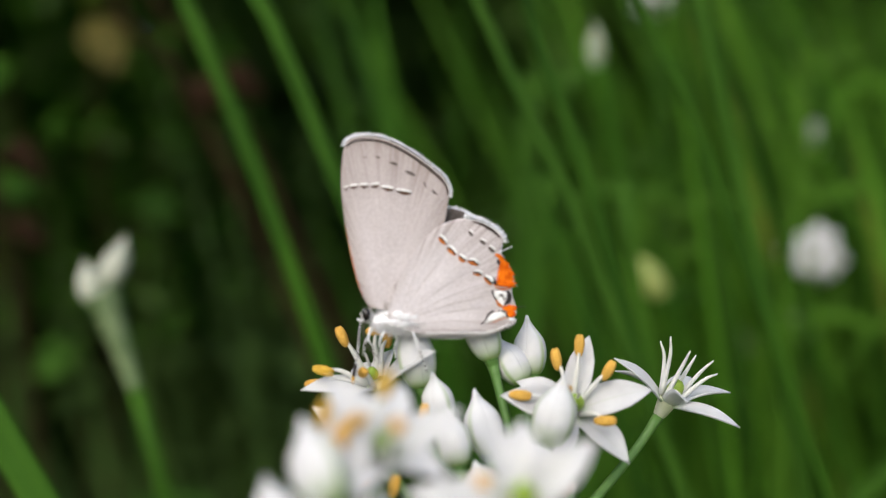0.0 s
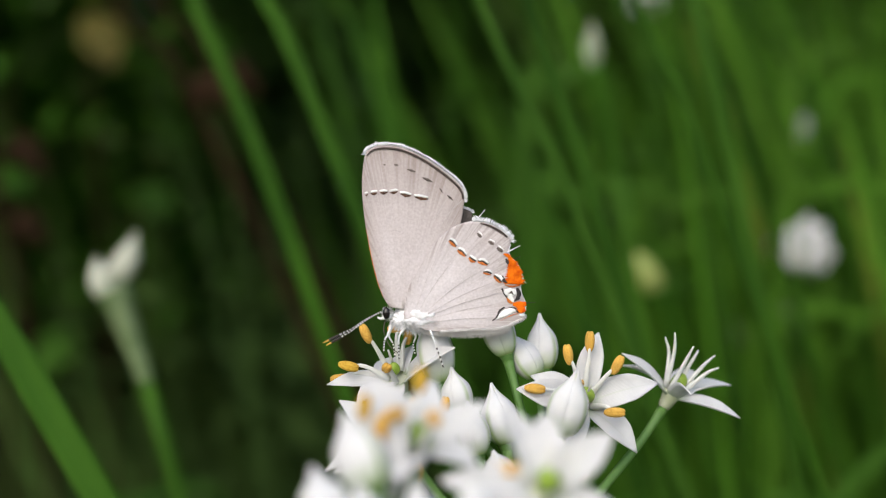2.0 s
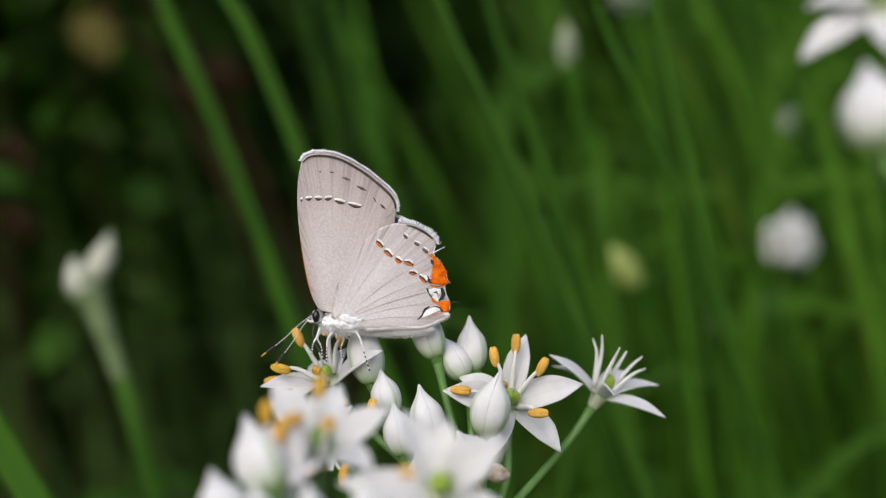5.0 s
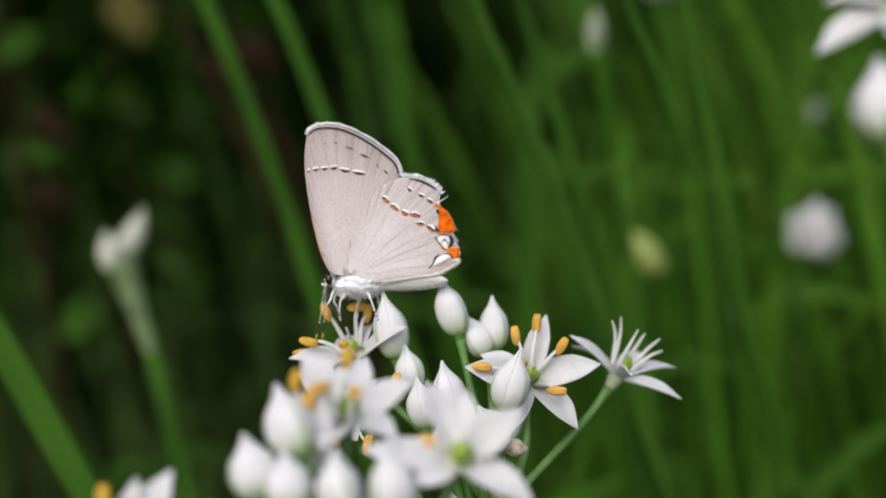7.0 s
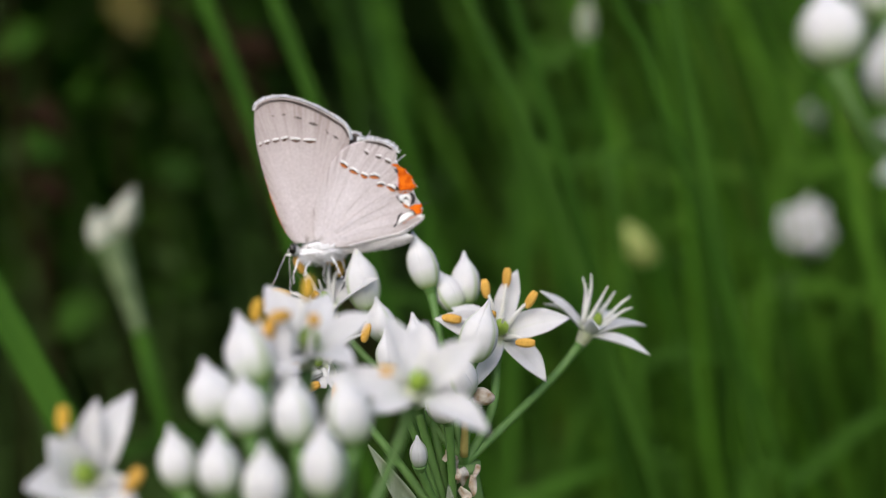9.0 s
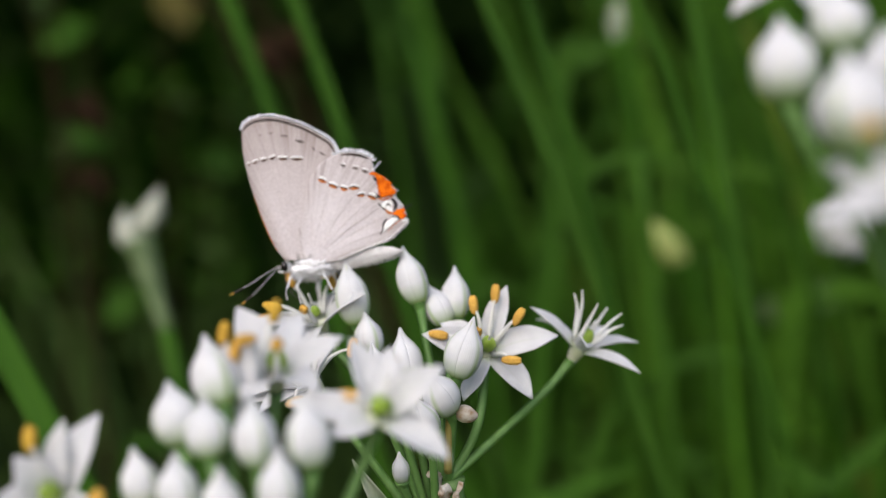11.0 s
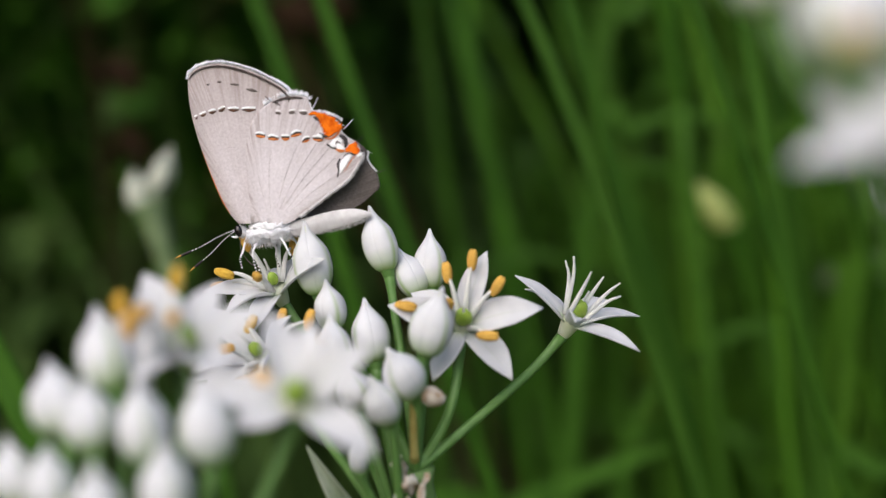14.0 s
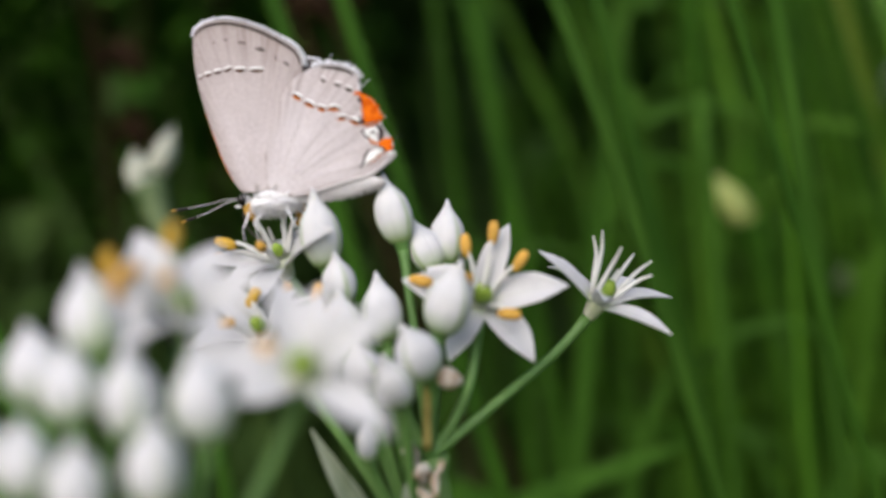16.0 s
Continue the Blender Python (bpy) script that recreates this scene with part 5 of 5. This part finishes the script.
for v in bm.verts:
    d = v.co - Vector(T) * MM
    q = Vector((v.co.x * 0.6, v.co.y, v.co.z)) / MM
    v.co += d * (0.16 * noise.noise(q * 2.1) + 0.14 * noise.noise(q * 5.3))
hairs(bm, T, (2.35, 1.0, 0.95), 900, 0.62, 3, (0, -0.3, -1), 0.9, width=0.022)
# fur that lies up over the wing bases
first = len(bm.verts)
ball(bm, Vector((1.25, 0, -0.52)) * MM, (0.74 * MM, 1.05 * MM, 2.15 * MM), Vector((1, 0, -0.10)), 36, 48)
bm.verts.ensure_lookup_table()
for v in bm.verts[first:]:
    d = v.co - Vector((1.25, 0, -0.52)) * MM
    q = Vector((v.co.x, v.co.y, v.co.z * 0.5)) / MM
    v.co += d * (0.12 * noise.noise(q * 2.4) + 0.20 * noise.noise(q * 6.1))
part("thorax", bm, M_FUR, fly, "thorax covered in white fur")
bm = bmesh.new()
tube(bm, [Vector((x, -0.46, z)) * MM for x, z in ((2.2, -0.62), (4.2, -0.62), (6.4, -0.48), (8.4, -0.38), (10.0, -0.46))], lambda s: MM * 0.80 * (0.80 + 0.28 * math.sin(math.pi * s)) * max(0.02, 1 - s ** 4) ** 0.7, 26, 14, 0.24)
hairs(bm, (5.6, -0.4, -0.6), (4.2, 0.30, 0.75), 1500, 0.30, 5, (0, -0.3, -1), 1.2, 0.022)
abdomen = part("abdomen", bm, M_ABDOMEN, fly, "pale flattened abdomen under the inner wing margin")
bm = bmesh.new()
HD = (-1.76, 0, -0.55)
ball(bm, Vector(HD) * MM, (0.50 * MM, 0.55 * MM, 0.55 * MM), Vector((0, 0, 1)), 10, 12)
hairs(bm, HD, (0.5, 0.5, 0.5), 240, 0.28, 6, width=0.03)
head = part("head", bm, M_FUR, fly, "small white furry head")
for sgn in (-1, 1):
    bm = bmesh.new()
    ball(bm, Vector((HD[0] - 0.14, 0.50 * sgn, HD[2] + 0.08)) * MM, (0.36 * MM, 0.26 * MM, 0.55 * MM), Vector((0, 0, 1)), 10, 12)
    part("eye", bm, M_EYE, head, "glossy black eye")
    bm = bmesh.new()
    tube(bm, [Vector(q) * MM for q in ((HD[0] - 0.3, 0.2 * sgn, HD[2] - 0.35), (HD[0] - 0.65, 0.24 * sgn, HD[2] - 0.45), (HD[0] - 0.95, 0.22 * sgn, HD[2] - 0.30))], lambda s: MM * (0.15 - 0.09 * s), 6, 7)
    part("palp", bm, M_FUR, head)
bm = bmesh.new()
tube(bm, [Vector(q) * MM for q in ((HD[0] - 0.2, 0, HD[2] - 0.45), (HD[0] - 0.35, -0.1, HD[2] - 1.6), (HD[0] + 0.2, -0.1, HD[2] - 2.9), (HD[0] + 1.1, 0, HD[2] - 3.7))], lambda s: MM * 0.045, 18, 6)
part("proboscis", bm, M_GREY, head, "thin dark feeding tube")

# legs: white with black rings on the foot
def leg(points, seed):
    line = curve([Vector(p) * MM for p in points], 24)
    bm = bmesh.new()
    tube(bm, line[:15], lambda s: MM * (0.12 - 0.045 * s), 12, 8)
    ob = part("leg", bm, M_FUR, fly)
    for k in range(14, 24):
        bm = bmesh.new()
        tube(bm, [line[k], (line[k] + line[k + 1]) / 2, line[k + 1]], MM * (0.065 if k % 2 else 0.078), 3, 7)
        part("foot_joint", bm, M_BLACK if k % 2 else M_WHITE, ob)
    return ob


for k, pts in enumerate((
    ((-1.5, -0.45, -1.6), (-1.75, -0.75, -2.4), (-2.05, -0.9, -3.0), (-2.1, -0.8, -4.0)),
    ((-0.3, -0.6, -1.9), (-0.7, -1.0, -2.5), (-0.75, -1.2, -3.4), (-0.7, -1.1, -4.6)),
    ((1.9, -0.6, -1.7), (2.3, -1.0, -2.3), (2.8, -1.2, -3.7), (3.4, -1.1, -5.3)),
    ((-1.2, 0.5, -1.6), (-1.6, 0.8, -2.6), (-1.2, 0.9, -3.4), (-1.0, 0.8, -4.6)),
    ((0.4, 0.6, -1.8), (0.9, 0.9, -2.6), (0.7, 1.0, -3.4), (0.9, 0.9, -4.4)),
    ((2.2, 0.6, -1.6), (2.8, 0.9, -2.2), (3.0, 1.0, -3.2), (3.5, 0.9, -4.4)))):
    leg(pts, k)


# antennae: ringed black and white, with an orange-tipped club
def antenna(y):
    root = Vector((HD[0] - 0.42, y, HD[2] + 0.28)) * MM
    line = curve([root + Vector(q) * MM for q in ((0, 0, 0), (-1.7, 0.5 * y, 0.05), (-3.6, 1.6 * y, -0.12), (-6.2, 2.6 * y, -0.10))], 44)
    bm = bmesh.new()
    tube(bm, line[:37], 0.046 * MM, 36, 7)
    ob = part("antenna", bm, M_BLACK, fly, "black antenna with white rings and a club")
    shift_origin(ob, root)
    for k in range(2, 36, 2):
        bm = bmesh.new()
        tube(bm, [line[k], (line[k] + line[k + 1]) / 2, line[k + 1]], 0.054 * MM, 3, 7)
        part("ring", bm, M_WHITE, ob)
    bm = bmesh.new()
    tube(bm, line[35:43], lambda s: MM * (0.04 + 0.085 * math.sin(math.pi * min(1, s * 0.9 + 0.1)) ** 0.7), 10, 8)
    part("club", bm, M_BLACK, ob)
    bm = bmesh.new()
    tube(bm, line[41:45], lambda s: MM * (0.105 - 0.06 * s), 5, 8)
    part("club_tip", bm, M_ANTHER, ob, "ochre club tip")
    return ob


antennae = [antenna(-0.22), antenna(0.22)]

# ---------------------------------------------------------------- what moves
# seconds, place of the hinge in centimetres, lean, turn, hindwing swing near and far, droop of the two antennae, slip of the hindwings and abdomen in mm
STEPS = (
    (0, -1.579, -0.124, 0.825, -1.76, 7.98, -6.86, 7, 81.76, 81.76, -0.03, -0.99),
    (0.5, -1.586, -0.114, 0.825, -1.38, 7.29, -0.86, 0.5, 77.38, 77.38, -0.1, -1.02),
    (1, -1.602, -0.116, 0.83, -1.58, 2.91, -5.12, 1, 41.58, 45.58, -0.09, -1.02),
    (1.5, -1.595, -0.112, 0.817, -1.36, 8.58, 5.09, -4, 29.36, 35.36, -0.2, -0.98),
    (2, -1.607, -0.119, 0.825, -1.66, 3.74, -4.68, 17, 27.66, 31.66, -0.25, -1.14),
    (2.5, -1.595, -0.141, 0.828, -3.68, 4.15, -3.96, 17, 29.68, 35.68, -0.04, -0.85),
    (3, -1.607, -0.123, 0.828, -3.21, 0.53, 3.53, 6, 29.21, 33.21, -0.08, -0.89),
    (3.5, -1.596, -0.126, 0.825, -3.32, 3.64, 11.13, -6, 31.32, 37.32, -0.35, -0.93),
    (3.7, -1.595, -0.153, 0.809, -3.63, 7.76, 9.26, -4, 31.63, 37.63, -0.48, -0.86),
    (5.8, -1.627, -0.041, 0.884, -5.29, 8.43, -4.62, 11, 64, 78, -0.29, -0.64),
    (6, -1.64, -0.009, 0.954, -8.49, 5.99, -3.75, 9, 70, 82, -0.21, -0.7),
    (6.5, -1.691, 0.026, 1.009, -5.79, 5.35, -1.2, 8, 59, 82, -0.12, -0.24),
    (7, -1.769, 0.083, 0.944, 0.28, 0.1, 0.13, 3, 79.72, 83.72, 0.01, 0.01),
    (7.5, -1.779, 0.113, 0.859, 3.61, -1.48, 1.07, 6, 74.39, 76.39, 0.38, -0.01),
    (8, -1.824, 0.107, 0.841, 4.86, 2.47, -0.47, 12, 65.14, 67.14, 0.32, -0.05),
    (8.5, -1.849, 0.105, 0.809, 6.88, 2.19, 1.23, 20, 43, 75, 0.33, -0.05),
    (9, -1.87, 0.11, 0.798, 7.5, 0.46, -0.3, 20, 57, 80, 0.48, -0.1),
    (9.2, -1.848, 0.115, 0.794, 7.27, -1.81, 0.66, 20, 55, 78, 0.37, -0.12),
    (11.5, -1.863, 0.116, 0.771, 10.93, 0.78, 9.65, 3, 15.07, 28.07, 0.35, -0.34),
    (12, -1.862, 0.113, 0.767, 11.17, 0.56, 18.32, 2, 12.83, 27.83, 0.43, -0.48),
    (12.5, -1.866, 0.115, 0.76, 12.34, 0.64, 4, 2, 9.66, 29.66, 0.33, -0.11),
    (13, -1.862, 0.123, 0.753, 12.43, 2.03, -0.27, 1, 9.57, 29.57, 0.29, -0.02),
    (13.5, -1.864, 0.129, 0.746, 12.37, 2.28, 7.24, 3, 11.63, 27.63, 0.45, -0.24),
    (14, -1.863, 0.127, 0.756, 11.5, 1.07, 19.11, 2, 14.5, 28.5, 0.59, -0.52),
    (14.5, -1.862, 0.141, 0.743, 11.11, -0.41, 9.4, 5, 26, 28.5, 0.56, -0.27),
    (15, -1.862, 0.145, 0.744, 11.58, -0.83, 3.51, 14, 12.42, 24.42, 0.6, -0.23),
    (15.5, -1.863, 0.159, 0.738, 11.5, -1.66, 0.42, 20, 4.5, 12.5, 0.58, -0.12),
    (16, -1.869, 0.159, 0.734, 11.03, -1.3, 1.02, 20, 0.97, 10.97, 0.75, -0.23),
)


# seconds, lean in degrees of the wind-moved leaf, fitted to the camera's view
SWAY = ((0, -0.16), (0.5, -0.24), (1, 0.18), (1.5, 0.22), (2, 0.32), (2.5, 0.4), (3, 0.4), (3.5, 0.42), (5.8, -0.38), (6.5, -0.34), (7, -0.12), (7.5, -0.2), (8, -0.2), (8.5, -0.05), (9, 0.15), (11.5, -0.6), (12.5, -0.68), (16, -0.6))


def motions():
    for leaf in swaying:
        at = leaf.location.copy()
        walk(leaf, [(t, Matrix.Translation(at) @ pose(0, 0, 0, 0, lean, 0)) for t, lean in SWAY])
    walk(fly, [(r[0], Matrix.Translation(C(*r[1:4])) @ pose(0, 0, 0, 0, -r[4], r[5])) for r in STEPS])
    for ob, k in ((hind_near, 6), (hind_far, 7), (antennae[0], 8), (antennae[1], 9), (abdomen, None)):
        at = ob.location.copy()
        slip = 0.0 if ob in antennae else MM
        walk(ob, [(r[0], Matrix.Translation(at + Vector((r[10], 0, r[11])) * slip) @ pose(0, 0, 0, 0, -r[k] if k else 0, 0)) for r in STEPS])


motions()
